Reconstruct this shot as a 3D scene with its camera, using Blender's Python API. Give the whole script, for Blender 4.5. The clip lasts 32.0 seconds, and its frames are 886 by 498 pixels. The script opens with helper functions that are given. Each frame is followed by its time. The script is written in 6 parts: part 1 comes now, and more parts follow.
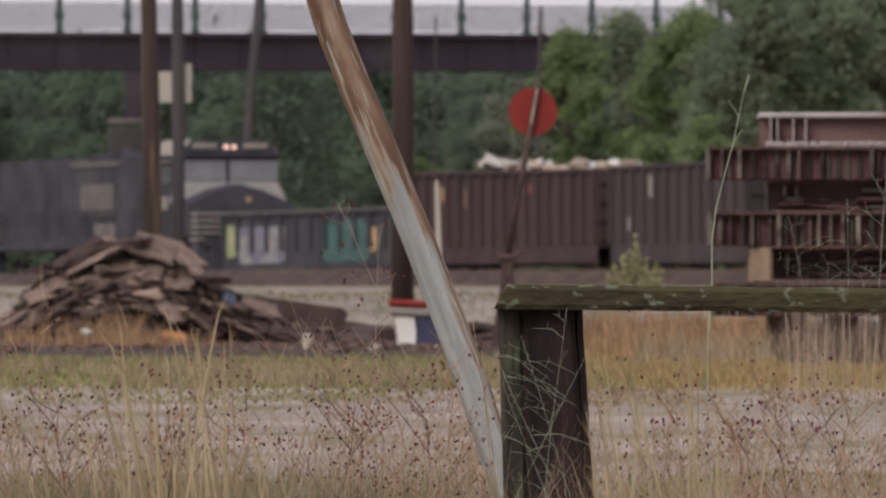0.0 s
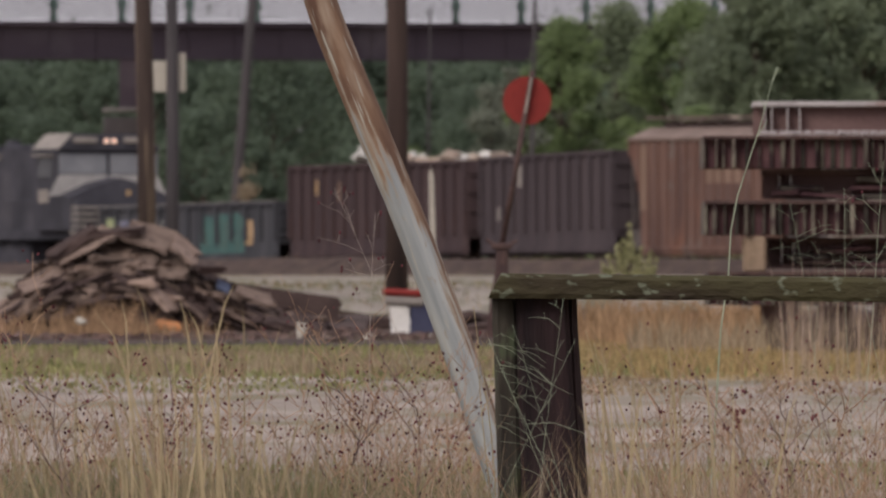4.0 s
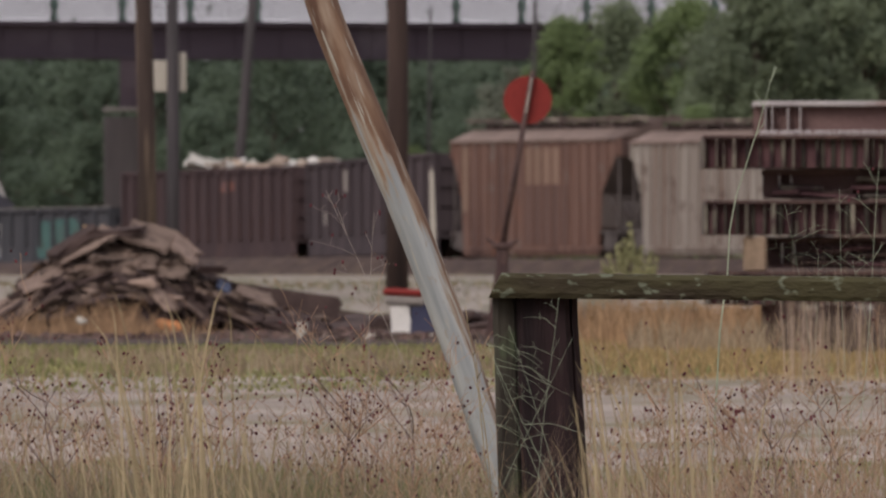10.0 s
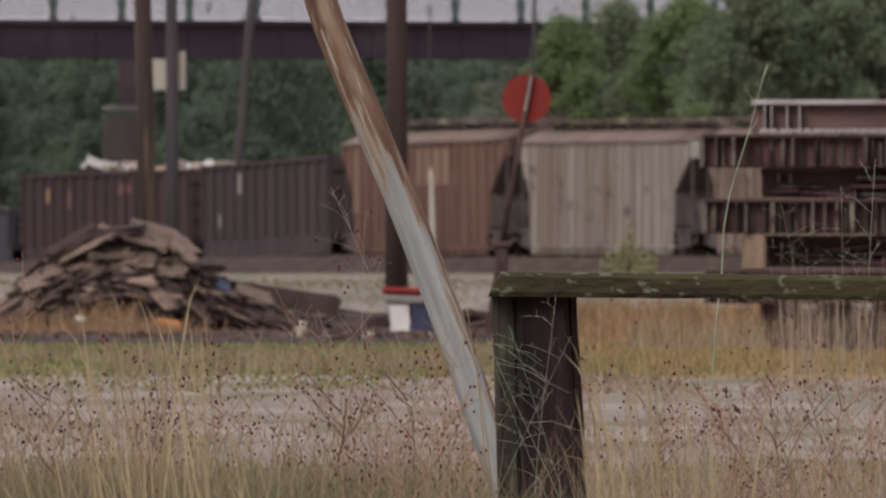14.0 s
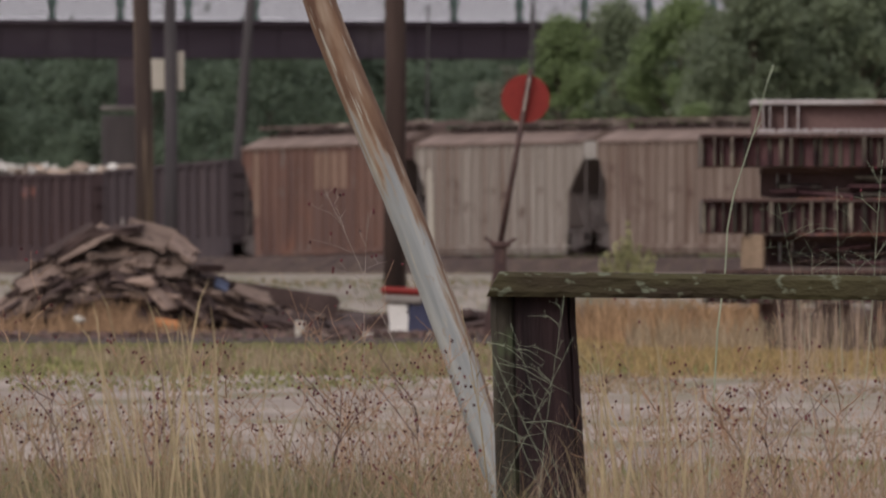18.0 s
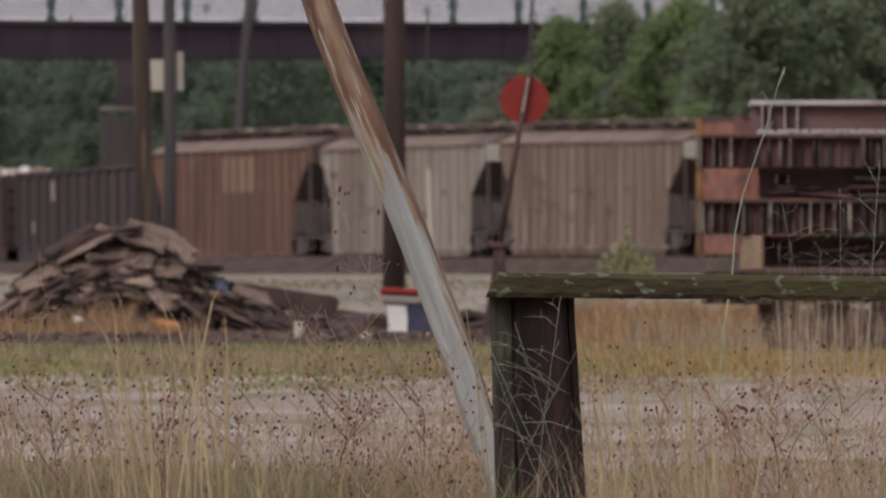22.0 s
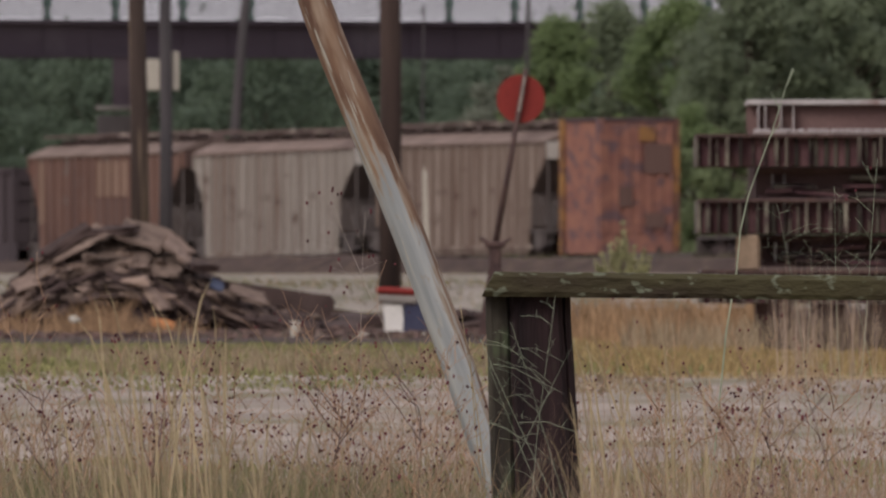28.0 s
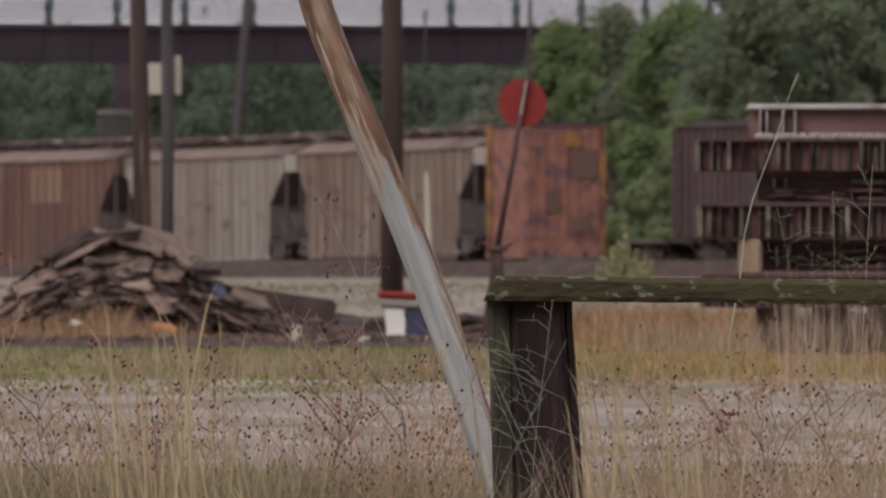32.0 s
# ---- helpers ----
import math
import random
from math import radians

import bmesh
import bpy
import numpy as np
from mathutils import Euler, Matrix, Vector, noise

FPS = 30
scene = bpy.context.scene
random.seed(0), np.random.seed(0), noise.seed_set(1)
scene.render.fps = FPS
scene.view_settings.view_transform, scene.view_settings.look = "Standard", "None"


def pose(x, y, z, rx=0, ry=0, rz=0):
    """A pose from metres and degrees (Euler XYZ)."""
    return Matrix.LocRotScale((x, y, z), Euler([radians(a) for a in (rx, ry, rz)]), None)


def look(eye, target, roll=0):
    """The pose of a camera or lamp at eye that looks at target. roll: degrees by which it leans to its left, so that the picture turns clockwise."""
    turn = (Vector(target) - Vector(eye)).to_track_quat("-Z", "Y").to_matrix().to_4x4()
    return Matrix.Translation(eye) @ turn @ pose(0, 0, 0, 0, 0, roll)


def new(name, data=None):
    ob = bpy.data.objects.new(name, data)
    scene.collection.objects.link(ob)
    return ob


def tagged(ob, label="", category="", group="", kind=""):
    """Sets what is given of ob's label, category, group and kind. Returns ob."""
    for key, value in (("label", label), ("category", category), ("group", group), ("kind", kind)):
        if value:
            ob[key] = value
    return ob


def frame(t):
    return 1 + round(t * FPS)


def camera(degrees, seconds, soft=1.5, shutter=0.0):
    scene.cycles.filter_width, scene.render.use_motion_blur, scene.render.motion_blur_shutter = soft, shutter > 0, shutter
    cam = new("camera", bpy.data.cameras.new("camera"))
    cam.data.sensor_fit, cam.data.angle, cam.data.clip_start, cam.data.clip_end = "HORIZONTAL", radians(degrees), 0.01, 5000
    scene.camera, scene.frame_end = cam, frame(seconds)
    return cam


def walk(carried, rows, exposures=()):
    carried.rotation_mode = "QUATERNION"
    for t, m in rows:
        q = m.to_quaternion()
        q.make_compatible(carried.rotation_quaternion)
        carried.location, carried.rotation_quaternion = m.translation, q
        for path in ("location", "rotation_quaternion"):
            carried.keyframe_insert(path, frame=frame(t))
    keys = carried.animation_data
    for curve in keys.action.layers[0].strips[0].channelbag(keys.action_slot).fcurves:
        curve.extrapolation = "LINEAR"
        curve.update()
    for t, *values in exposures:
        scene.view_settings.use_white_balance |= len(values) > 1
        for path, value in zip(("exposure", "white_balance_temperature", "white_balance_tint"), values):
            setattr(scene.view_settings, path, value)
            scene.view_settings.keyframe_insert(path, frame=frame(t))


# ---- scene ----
# Metres. The camera stands at the origin, 1.5 m up, and looks along +y through a very long lens.
EYE = 1.5
FAR = 40835.0          # one unit of bearing is 1/FAR of the distance
cam = camera(2.2, 32.0, soft=2.2)
# focused on the weeds and the fence; the distance is soft
cam.data.dof.use_dof = True
cam.data.dof.focus_distance = 60.0
cam.data.dof.aperture_fstop = 55.0


def aim(du, dv):
    """The camera's pose, turned du to the left and dv up (units of bearing)."""
    return pose(0, 0, EYE, 90 + math.degrees((38 + dv) / FAR), 0, math.degrees(du / FAR))


# seconds, drift to the left, drift upwards: a tripod head that settles and is nudged by the wind
walk(cam, [(t, aim(a, b)) for t, a, b in (
    (0.0, 10.3, 21.4), (0.5, 10.0, 12.0), (1.0, 5.9, 7.9), (1.5, 3.9, 6.0), (2.0, 2.9, 3.4), (2.5, 0.6, 3.4),
    (3.0, 2.0, 3.2), (3.5, 0.8, 2.7), (5.5, -0.6, 0.4), (6.0, 0.4, 0.1), (7.0, 0.8, 0.6), (8.0, 0.8, 0.1),
    (9.0, 0.0, 0.0), (9.5, 1.6, 0.8), (10.0, 0.8, 1.4), (10.5, 2.2, 1.8), (11.0, 3.0, 1.8), (11.5, 0.2, 0.4),
    (12.0, 0.6, -0.8), (13.0, -0.8, -1.7), (14.0, -0.5, -0.9), (14.5, -1.5, -1.1), (16.5, -3.4, -2.8),
    (17.0, -3.2, -1.9), (18.0, -3.0, -1.0), (18.5, -4.6, 0.0), (19.0, -4.9, 1.2), (19.5, -7.0, 0.5),
    (20.0, -7.7, -1.8), (20.5, -5.5, -0.6), (21.0, -1.9, -1.3), (21.5, -1.3, -0.8), (22.0, -4.6, 0.2),
    (22.5, -1.2, -0.2), (23.0, -3.5, 0.4), (23.5, -8.2, -2.4), (24.0, -6.6, -2.6), (24.5, -5.3, -1.4),
    (25.0, -4.5, 0.3), (25.5, -5.7, 0.8), (27.5, -10.0, 0.3), (28.0, -11.5, -0.9), (28.5, -10.4, -2.8),
    (29.0, -6.9, 0.6), (29.5, -9.6, 1.0), (30.0, -9.8, 0.3), (30.5, -7.1, 1.8), (31.0, -5.3, 2.8),
    (31.5, -5.9, 4.6), (32.0, -8.4, 6.5),
)], exposures=[(0.0, 0.28, 6450, 16), (3.0, 0.24, 6450, 16), (9.0, 0.2, 6450, 16), (20.0, 0.14, 6450, 16), (32.0, 0.14, 6450, 16)])

# ---- light: a bright, hazy overcast ----
world = bpy.data.worlds.new("overcast")
scene.world = world
world.use_nodes = True
wn, wl = world.node_tree.nodes, world.node_tree.links
sky = wn.new("ShaderNodeTexSky")
sky.sky_type = "NISHITA"
sky.sun_disc = False
sky.sun_elevation, sky.sun_rotation = radians(40), radians(213)
sky.air_density, sky.dust_density, sky.ozone_density = 1.0, 6.0, 1.0
veil = wn.new("ShaderNodeMixRGB")
veil.inputs[0].default_value = 0.92
veil.inputs[2].default_value = (4.95, 4.82, 5.0, 1)
wl.new(sky.outputs[0], veil.inputs[1])
wl.new(veil.outputs[0], wn["Background"].inputs[0])
wn["Background"].inputs[1].default_value = 0.124

lamp = bpy.data.lights.new("sun", "SUN")
lamp.energy, lamp.angle, lamp.color = 1.45, radians(25), (1.0, 0.945, 0.86)
sun = new("sun", lamp)
# high, behind the camera and to its left
sun.matrix_world = look((-34, -52, 52), (0, 0, 0))


# ---- materials ----
def mat(name, c1, c2, scale=4.0, rough=0.8, metal=0.0, bump=0.2, stretch=(1, 1, 1), c3=None, cut=(0.55, 0.7),
        scale3=1.0, stretch3=(1, 1, 1), vary=0.0, island=0.0, fine=30.0, trans=0.0, grain_dir=(1, 1, 1), spec=0.25,
        runs=()):
    """Two colours mixed by noise, a third in patches, fine relief; vary: brightness by object, island: by loose piece;
    runs: colour, scale, stretch and cut of further stains."""
    m = bpy.data.materials.new(name)
    m.use_nodes = True
    n, l = m.node_tree.nodes, m.node_tree.links
    bsdf = n["Principled BSDF"]
    co = n.new("ShaderNodeTexCoord")

    def noisy(sc, st, detail):
        mp = n.new("ShaderNodeMapping")
        mp.inputs["Scale"].default_value = st
        l.new(co.outputs["Object"], mp.inputs[0])
        t = n.new("ShaderNodeTexNoise")
        t.inputs["Scale"].default_value, t.inputs["Detail"].default_value = sc, detail
        l.new(mp.outputs[0], t.inputs["Vector"])
        return t.outputs["Fac"]

    def ramp(src, a, b):
        r = n.new("ShaderNodeMapRange")
        r.inputs["From Min"].default_value, r.inputs["From Max"].default_value = a, b
        l.new(src, r.inputs["Value"])
        return r.outputs["Result"]

    def mix(fac, a, b):
        x = n.new("ShaderNodeMixRGB")
        l.new(fac, x.inputs[0])
        for k, v in ((1, a), (2, b)):
            if isinstance(v, tuple):
                x.inputs[k].default_value = (*v, 1)
            else:
                l.new(v, x.inputs[k])
        return x.outputs[0]

    col = mix(ramp(noisy(scale, stretch, 5), 0.32, 0.68), c1, c2)
    if c3:
        col = mix(ramp(noisy(scale3, stretch3, 6), *cut), col, c3)
    for c4, sc, st, edge in runs:
        col = mix(ramp(noisy(sc, st, 6), *edge), col, c4)
    grain = noisy(fine, grain_dir, 3)
    hsv = n.new("ShaderNodeHueSaturation")
    l.new(col, hsv.inputs["Color"])
    val = ramp(grain, 0.2, 0.8)
    r = n.new("ShaderNodeMapRange")
    r.inputs["To Min"].default_value, r.inputs["To Max"].default_value = 0.85, 1.15
    l.new(val, r.inputs["Value"])
    out = r.outputs["Result"]
    for amount, node, sock in ((vary, "ShaderNodeObjectInfo", "Random"), (island, "ShaderNodeNewGeometry", "Random Per Island")):
        if amount:
            o = n.new(node)
            rr = n.new("ShaderNodeMapRange")
            rr.inputs["To Min"].default_value, rr.inputs["To Max"].default_value = 1 - amount, 1 + amount
            l.new(o.outputs[sock], rr.inputs["Value"])
            mu = n.new("ShaderNodeMath")
            mu.operation = "MULTIPLY"
            l.new(out, mu.inputs[0])
            l.new(rr.outputs["Result"], mu.inputs[1])
            out = mu.outputs[0]
    l.new(out, hsv.inputs["Value"])
    l.new(hsv.outputs[0], bsdf.inputs["Base Color"])
    bsdf.inputs["Roughness"].default_value, bsdf.inputs["Metallic"].default_value = rough, metal
    bsdf.inputs["Specular IOR Level"].default_value = spec
    if trans:
        tb = n.new("ShaderNodeBsdfTranslucent")
        l.new(hsv.outputs[0], tb.inputs[0])
        ms = n.new("ShaderNodeMixShader")
        ms.inputs[0].default_value = trans
        l.new(bsdf.outputs[0], ms.inputs[1])
        l.new(tb.outputs[0], ms.inputs[2])
        l.new(ms.outputs[0], n["Material Output"].inputs[0])
    if bump:
        b = n.new("ShaderNodeBump")
        b.inputs["Strength"].default_value, b.inputs["Distance"].default_value = bump, 0.02
        l.new(grain, b.inputs["Height"])
        l.new(b.outputs[0], bsdf.inputs["Normal"])
    return m


def glow(name, c, power):
    m = mat(name, c, c, bump=0)
    b = m.node_tree.nodes["Principled BSDF"]
    b.inputs["Emission Color"].default_value, b.inputs["Emission Strength"].default_value = (*c, 1), power
    return m


UP = (1, 1, 0.08)     # streaks that run down a wall
M_SOIL = mat("soil", (0.17, 0.13, 0.085), (0.25, 0.2, 0.13), 0.7, 0.95, c3=(0.13, 0.14, 0.06), scale3=0.25)
M_ROAD = mat("gravel_road", (0.225, 0.188, 0.158), (0.37, 0.318, 0.272), 1.6, 0.95, bump=0.6, stretch=(1, 0.3, 1), c3=(0.185, 0.165, 0.105), cut=(0.5, 0.62), scale3=1.3, stretch3=(1, 0.22, 1), fine=14)
M_BANK = mat("pale_gravel", (0.185, 0.158, 0.13), (0.335, 0.295, 0.25), 1.1, 0.95, bump=0.6, stretch=(1, 0.05, 1), c3=(0.14, 0.13, 0.08), cut=(0.48, 0.62), scale3=1.7, stretch3=(1, 0.03, 1), fine=12)
M_BERM = mat("cinder", (0.044, 0.029, 0.026), (0.08, 0.055, 0.046), 1.2, 0.95, bump=0.6, c3=(0.13, 0.095, 0.068), cut=(0.55, 0.7), scale3=1.4, stretch3=(1, 1, 2.2), fine=6)
M_GRASS = mat("green_grass", (0.165, 0.168, 0.074), (0.265, 0.255, 0.116), 0.5, 0.95, bump=0, island=0.4, trans=0.25)
M_STRAW = mat("dry_grass", (0.221, 0.165, 0.108), (0.327, 0.266, 0.185), 0.8, 0.95, bump=0, island=0.35, trans=0.25)
M_STRAWRED = mat("russet_grass", (0.24, 0.145, 0.085), (0.34, 0.225, 0.13), 0.8, 0.95, bump=0, island=0.35, trans=0.25)
M_STEM = mat("weed_stem", (0.248, 0.152, 0.105), (0.373, 0.245, 0.156), 8, 0.9, bump=0, island=0.3)
M_TWIG = mat("bare_twig", (0.25, 0.215, 0.19), (0.38, 0.33, 0.285), 8, 0.9, bump=0, island=0.25)
M_PALE = mat("pale_stem", (0.25, 0.3, 0.215), (0.4, 0.455, 0.33), 8, 0.9, bump=0, island=0.2)
M_SEED = mat("seed_head", (0.05, 0.015, 0.02), (0.115, 0.03, 0.036), 40, 0.9, bump=0, island=0.5)
M_LEAF = mat("dark_leaf", (0.084, 0.118, 0.085), (0.122, 0.166, 0.109), 0.3, 0.65, bump=0, spec=0.35, island=0.22, trans=0.5)
M_LEAFB = mat("bright_leaf", (0.134, 0.186, 0.084), (0.188, 0.252, 0.104), 0.3, 0.65, bump=0, spec=0.35, island=0.25, trans=0.45)
M_LEAFG = mat("grey_leaf", (0.11, 0.13, 0.095), (0.165, 0.18, 0.135), 0.5, 0.65, bump=0, spec=0.35, island=0.3, trans=0.35)
M_LEAFY = mat("yellow_green_leaf", (0.143, 0.182, 0.088), (0.204, 0.253, 0.121), 0.3, 0.65, bump=0, spec=0.35, island=0.3, trans=0.4)
M_LEAFM = mat("mid_green_leaf", (0.132, 0.165, 0.108), (0.195, 0.238, 0.142), 0.3, 0.65, bump=0, spec=0.35, island=0.22, trans=0.5)
M_PINE = mat("sapling_needles", (0.25, 0.25, 0.125), (0.40, 0.385, 0.21), 3, 0.9, bump=0, island=0.3, trans=0.35)
M_BARK = mat("bark", (0.06, 0.045, 0.035), (0.11, 0.085, 0.07), 5, 0.95, stretch=UP)
M_POLE = mat("creosoted_pole", (0.042, 0.028, 0.024), (0.075, 0.05, 0.042), 6, 0.9, stretch=UP, c3=(0.028, 0.022, 0.022), scale3=2, stretch3=UP)
M_POLEG = mat("grey_pole", (0.05, 0.046, 0.05), (0.085, 0.076, 0.078), 6, 0.9, stretch=UP)
# tan streaks put the pole's edge highlight into its colour
M_POLET = mat("tan_streaked_pole", (0.042, 0.03, 0.026), (0.07, 0.05, 0.042), 6, 0.9, stretch=UP, c3=(0.135, 0.1, 0.072), cut=(0.52, 0.6), scale3=7, stretch3=(1, 1, 0.05))
M_WHITE = mat("white_board", (0.62, 0.6, 0.56), (0.75, 0.73, 0.7), 3, 0.7, c3=(0.45, 0.42, 0.38))
M_PATCHD = mat("dark_repaint", (0.105, 0.062, 0.052), (0.145, 0.088, 0.073), 2, 0.85, stretch=UP)
M_TURF = mat("patchy_turf", (0.175, 0.152, 0.092), (0.27, 0.235, 0.145), 1.2, 0.95, bump=0.5, stretch=(1, 0.1, 1), c3=(0.18, 0.19, 0.075), cut=(0.46, 0.58), scale3=1.6, stretch3=(1, 0.08, 1))
M_DRYTURF = mat("dry_turf", (0.24, 0.175, 0.08), (0.34, 0.255, 0.12), 0.8, 0.95, bump=0.5, stretch=(1, 0.12, 1), c3=(0.2, 0.19, 0.08), cut=(0.54, 0.68), scale3=1.1, stretch3=(1, 0.1, 1))
M_STRAWLIGHT = mat("pale_straw", (0.3, 0.24, 0.14), (0.41, 0.34, 0.21), 4, 0.95, bump=0, island=0.3, trans=0.3)
M_BRUSH = mat("dark_brush", (0.06, 0.042, 0.038), (0.12, 0.09, 0.075), 4, 0.95, bump=0, island=0.4)
M_OCHREGRASS = mat("ochre_grass", (0.245, 0.178, 0.085), (0.345, 0.258, 0.13), 0.8, 0.95, bump=0, island=0.3, trans=0.25)
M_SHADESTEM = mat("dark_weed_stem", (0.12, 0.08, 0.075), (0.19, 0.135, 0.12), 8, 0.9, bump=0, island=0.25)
M_STRAWPINK = mat("bleached_grass", (0.31, 0.225, 0.165), (0.44, 0.345, 0.262), 0.8, 0.95, bump=0, island=0.35, trans=0.25)
M_DEADBRUSH = mat("dead_brush", (0.1, 0.085, 0.065), (0.18, 0.155, 0.115), 4, 0.95, bump=0, island=0.35)
M_BANKGRASS = mat("dull_green_grass", (0.108, 0.112, 0.053), (0.185, 0.18, 0.09), 0.8, 0.95, bump=0, island=0.45, trans=0.25)
M_SLAB = mat("bleached_slab", (0.125, 0.088, 0.072), (0.255, 0.19, 0.155), 5, 0.95, bump=0.6, stretch=(0.4, 1, 1), vary=0.3, c3=(0.065, 0.045, 0.04), cut=(0.57, 0.7), scale3=6, stretch3=(0.6, 1, 1))
M_BLOCK = mat("pale_block", (0.2, 0.145, 0.1), (0.29, 0.215, 0.155), 5, 0.95, bump=0.4, stretch=(1, 1, 0.2))
M_STAKE = mat("weathered_white", (0.36, 0.33, 0.28), (0.46, 0.43, 0.37), 6, 0.9, stretch=UP)
M_POST = mat("rotten_post", (0.01125, 0.0072, 0.00825), (0.036, 0.02025, 0.021), 13, 0.95, stretch=(1, 1, 0.1), bump=1.0, c3=(0.045, 0.052, 0.033), cut=(0.64, 0.74), scale3=13, stretch3=(1, 1, 0.22), fine=50, grain_dir=(1, 1, 0.12))
M_POSTL = mat("weathered_post", (0.018, 0.014, 0.012), (0.06, 0.054, 0.04), 18, 0.95, stretch=(1, 1, 0.15), bump=1.0, c3=(0.066, 0.08, 0.046), cut=(0.55, 0.66), scale3=15, stretch3=(1, 1, 0.35), fine=50, grain_dir=(1, 1, 0.12))
M_RAILW = mat("mossy_plank", (0.032, 0.023, 0.016), (0.066, 0.062, 0.028), 6, 0.95, stretch=(0.5, 1, 1.4), bump=0.7, c3=(0.13, 0.142, 0.1), cut=(0.585, 0.65), scale3=40, stretch3=(0.6, 1, 1.0), fine=45, grain_dir=(0.4, 1, 1))
M_RED = mat("red_enamel", (0.188, 0.0208, 0.017), (0.228, 0.0272, 0.0204), 3, 0.6, bump=0.05)
M_DARKST = mat("dark_rusted_steel", (0.05, 0.03, 0.03), (0.10, 0.06, 0.052), 8, 0.7, bump=0.2)
M_STEEL = mat("pale_steel", (0.32, 0.29, 0.29), (0.45, 0.42, 0.41), 5, 0.5, metal=0.2, bump=0.1, c3=(0.2, 0.11, 0.09), scale3=3)
M_BEAM = mat("oxide_beam", (0.102, 0.0595, 0.0576), (0.156, 0.098, 0.09), 4, 0.8, stretch=(0.2, 1, 1), c3=(0.068, 0.042, 0.0432), scale3=2)
M_PLANK = mat("stacked_plank", (0.058, 0.050, 0.043), (0.135, 0.122, 0.098), 6, 0.9, vary=0.7, c3=(0.04, 0.024, 0.026), cut=(0.5, 0.6), scale3=5)
# dark maroon that holds the shade between the stack's planks
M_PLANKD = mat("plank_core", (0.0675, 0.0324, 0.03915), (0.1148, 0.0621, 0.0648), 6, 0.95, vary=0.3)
M_TIMBER = mat("old_timber", (0.075, 0.052, 0.044), (0.225, 0.165, 0.132), 5, 0.95, bump=0.5, stretch=(0.2, 1, 1), vary=0.5)
M_DEBRIS = mat("debris_soil", (0.04, 0.027, 0.025), (0.088, 0.06, 0.054), 2.5, 0.95, bump=0.8)
M_CRUMB = mat("rubble_crumbs", (0.06, 0.038, 0.034), (0.13, 0.085, 0.072), 3, 0.95, bump=0.5, island=0.6)
M_BLUE = mat("blue_sheet", (0.06, 0.075, 0.13), (0.085, 0.105, 0.17), 4, 0.6, bump=0.1)
M_NAVY = mat("navy_plastic", (0.035, 0.038, 0.075), (0.055, 0.058, 0.1), 4, 0.6, bump=0.1)
M_ORANGE = mat("orange_plastic", (0.55, 0.2, 0.07), (0.62, 0.26, 0.1), 4, 0.5, bump=0.1)
M_GIRDER = mat("bridge_steel", (0.0504, 0.0374, 0.0494), (0.0784, 0.0608, 0.0754), 0.4, 0.9, stretch=(0.15, 1, 1), c3=(0.0952, 0.0796, 0.091), scale3=0.25)
M_CONC = mat("grimy_concrete", (0.09, 0.08, 0.085), (0.15, 0.135, 0.135), 0.6, 0.95, stretch=(1, 1, 0.3))
M_CAP = mat("pale_concrete", (0.19, 0.178, 0.172), (0.26, 0.245, 0.235), 0.6, 0.95)
M_GREENP = mat("green_paint", (0.06, 0.095, 0.085), (0.09, 0.13, 0.115), 2, 0.6)
M_UNDER = mat("undergear", (0.048, 0.0384, 0.0384), (0.112, 0.0832, 0.08), 3, 0.8)
M_GRIME = mat("car_grime", (0.075, 0.064, 0.062), (0.125, 0.106, 0.10), 2, 0.9, stretch=UP, c3=(0.06, 0.045, 0.042), cut=(0.52, 0.66), scale3=1.5)
# base colour raised to stand for haze in the gaps between cars
M_SLOPE = mat("hazed_slope_sheet", (0.115, 0.094, 0.088), (0.165, 0.138, 0.128), 1.5, 0.9, stretch=UP)
M_WHEEL = mat("wheel_steel", (0.06, 0.045, 0.04), (0.11, 0.08, 0.07), 5, 0.6, metal=0.4)
M_HBROWN = mat("brown_car_paint", (0.119, 0.0657, 0.0513), (0.206, 0.125, 0.0988), 5.0, 0.85, stretch=(1, 1, 0.03), c3=(0.0947, 0.0549, 0.0474), cut=(0.5, 0.66), scale3=0.4, stretch3=(1, 1, 0.3), runs=(((0.19, 0.092, 0.063), 1.2, (0.5, 1, 0.3), (0.55, 0.72)), ((0.085, 0.052, 0.046), 2.6, (1, 1, 0.06), (0.57, 0.68)), ((0.16, 0.13, 0.115), 0.9, (0.7, 1, 1.1), (0.6, 0.72))))
M_HGREY = mat("grey_car_paint", (0.195, 0.168, 0.145), (0.35, 0.315, 0.28), 5.0, 0.85, stretch=(1, 1, 0.03), c3=(0.165, 0.115, 0.092), cut=(0.5, 0.68), scale3=0.3, stretch3=(1, 1, 0.06), runs=(((0.15, 0.1, 0.078), 2.6, (1, 1, 0.05), (0.55, 0.68)), ((0.4, 0.37, 0.33), 1.9, (1, 1, 0.09), (0.6, 0.72)), ((0.12, 0.082, 0.068), 1.1, (0.6, 1, 1.4), (0.6, 0.72))))
M_HTAN = mat("tan_car_paint", (0.15, 0.108, 0.088), (0.265, 0.212, 0.176), 5.0, 0.85, stretch=(1, 1, 0.03), c3=(0.125, 0.08, 0.066), cut=(0.52, 0.68), scale3=0.4, stretch3=(1, 1, 0.08), runs=(((0.125, 0.078, 0.06), 2.6, (1, 1, 0.05), (0.53, 0.66)), ((0.33, 0.275, 0.235), 2.1, (1, 1, 0.09), (0.58, 0.72)), ((0.11, 0.07, 0.056), 1.1, (0.6, 1, 1.4), (0.6, 0.72))))
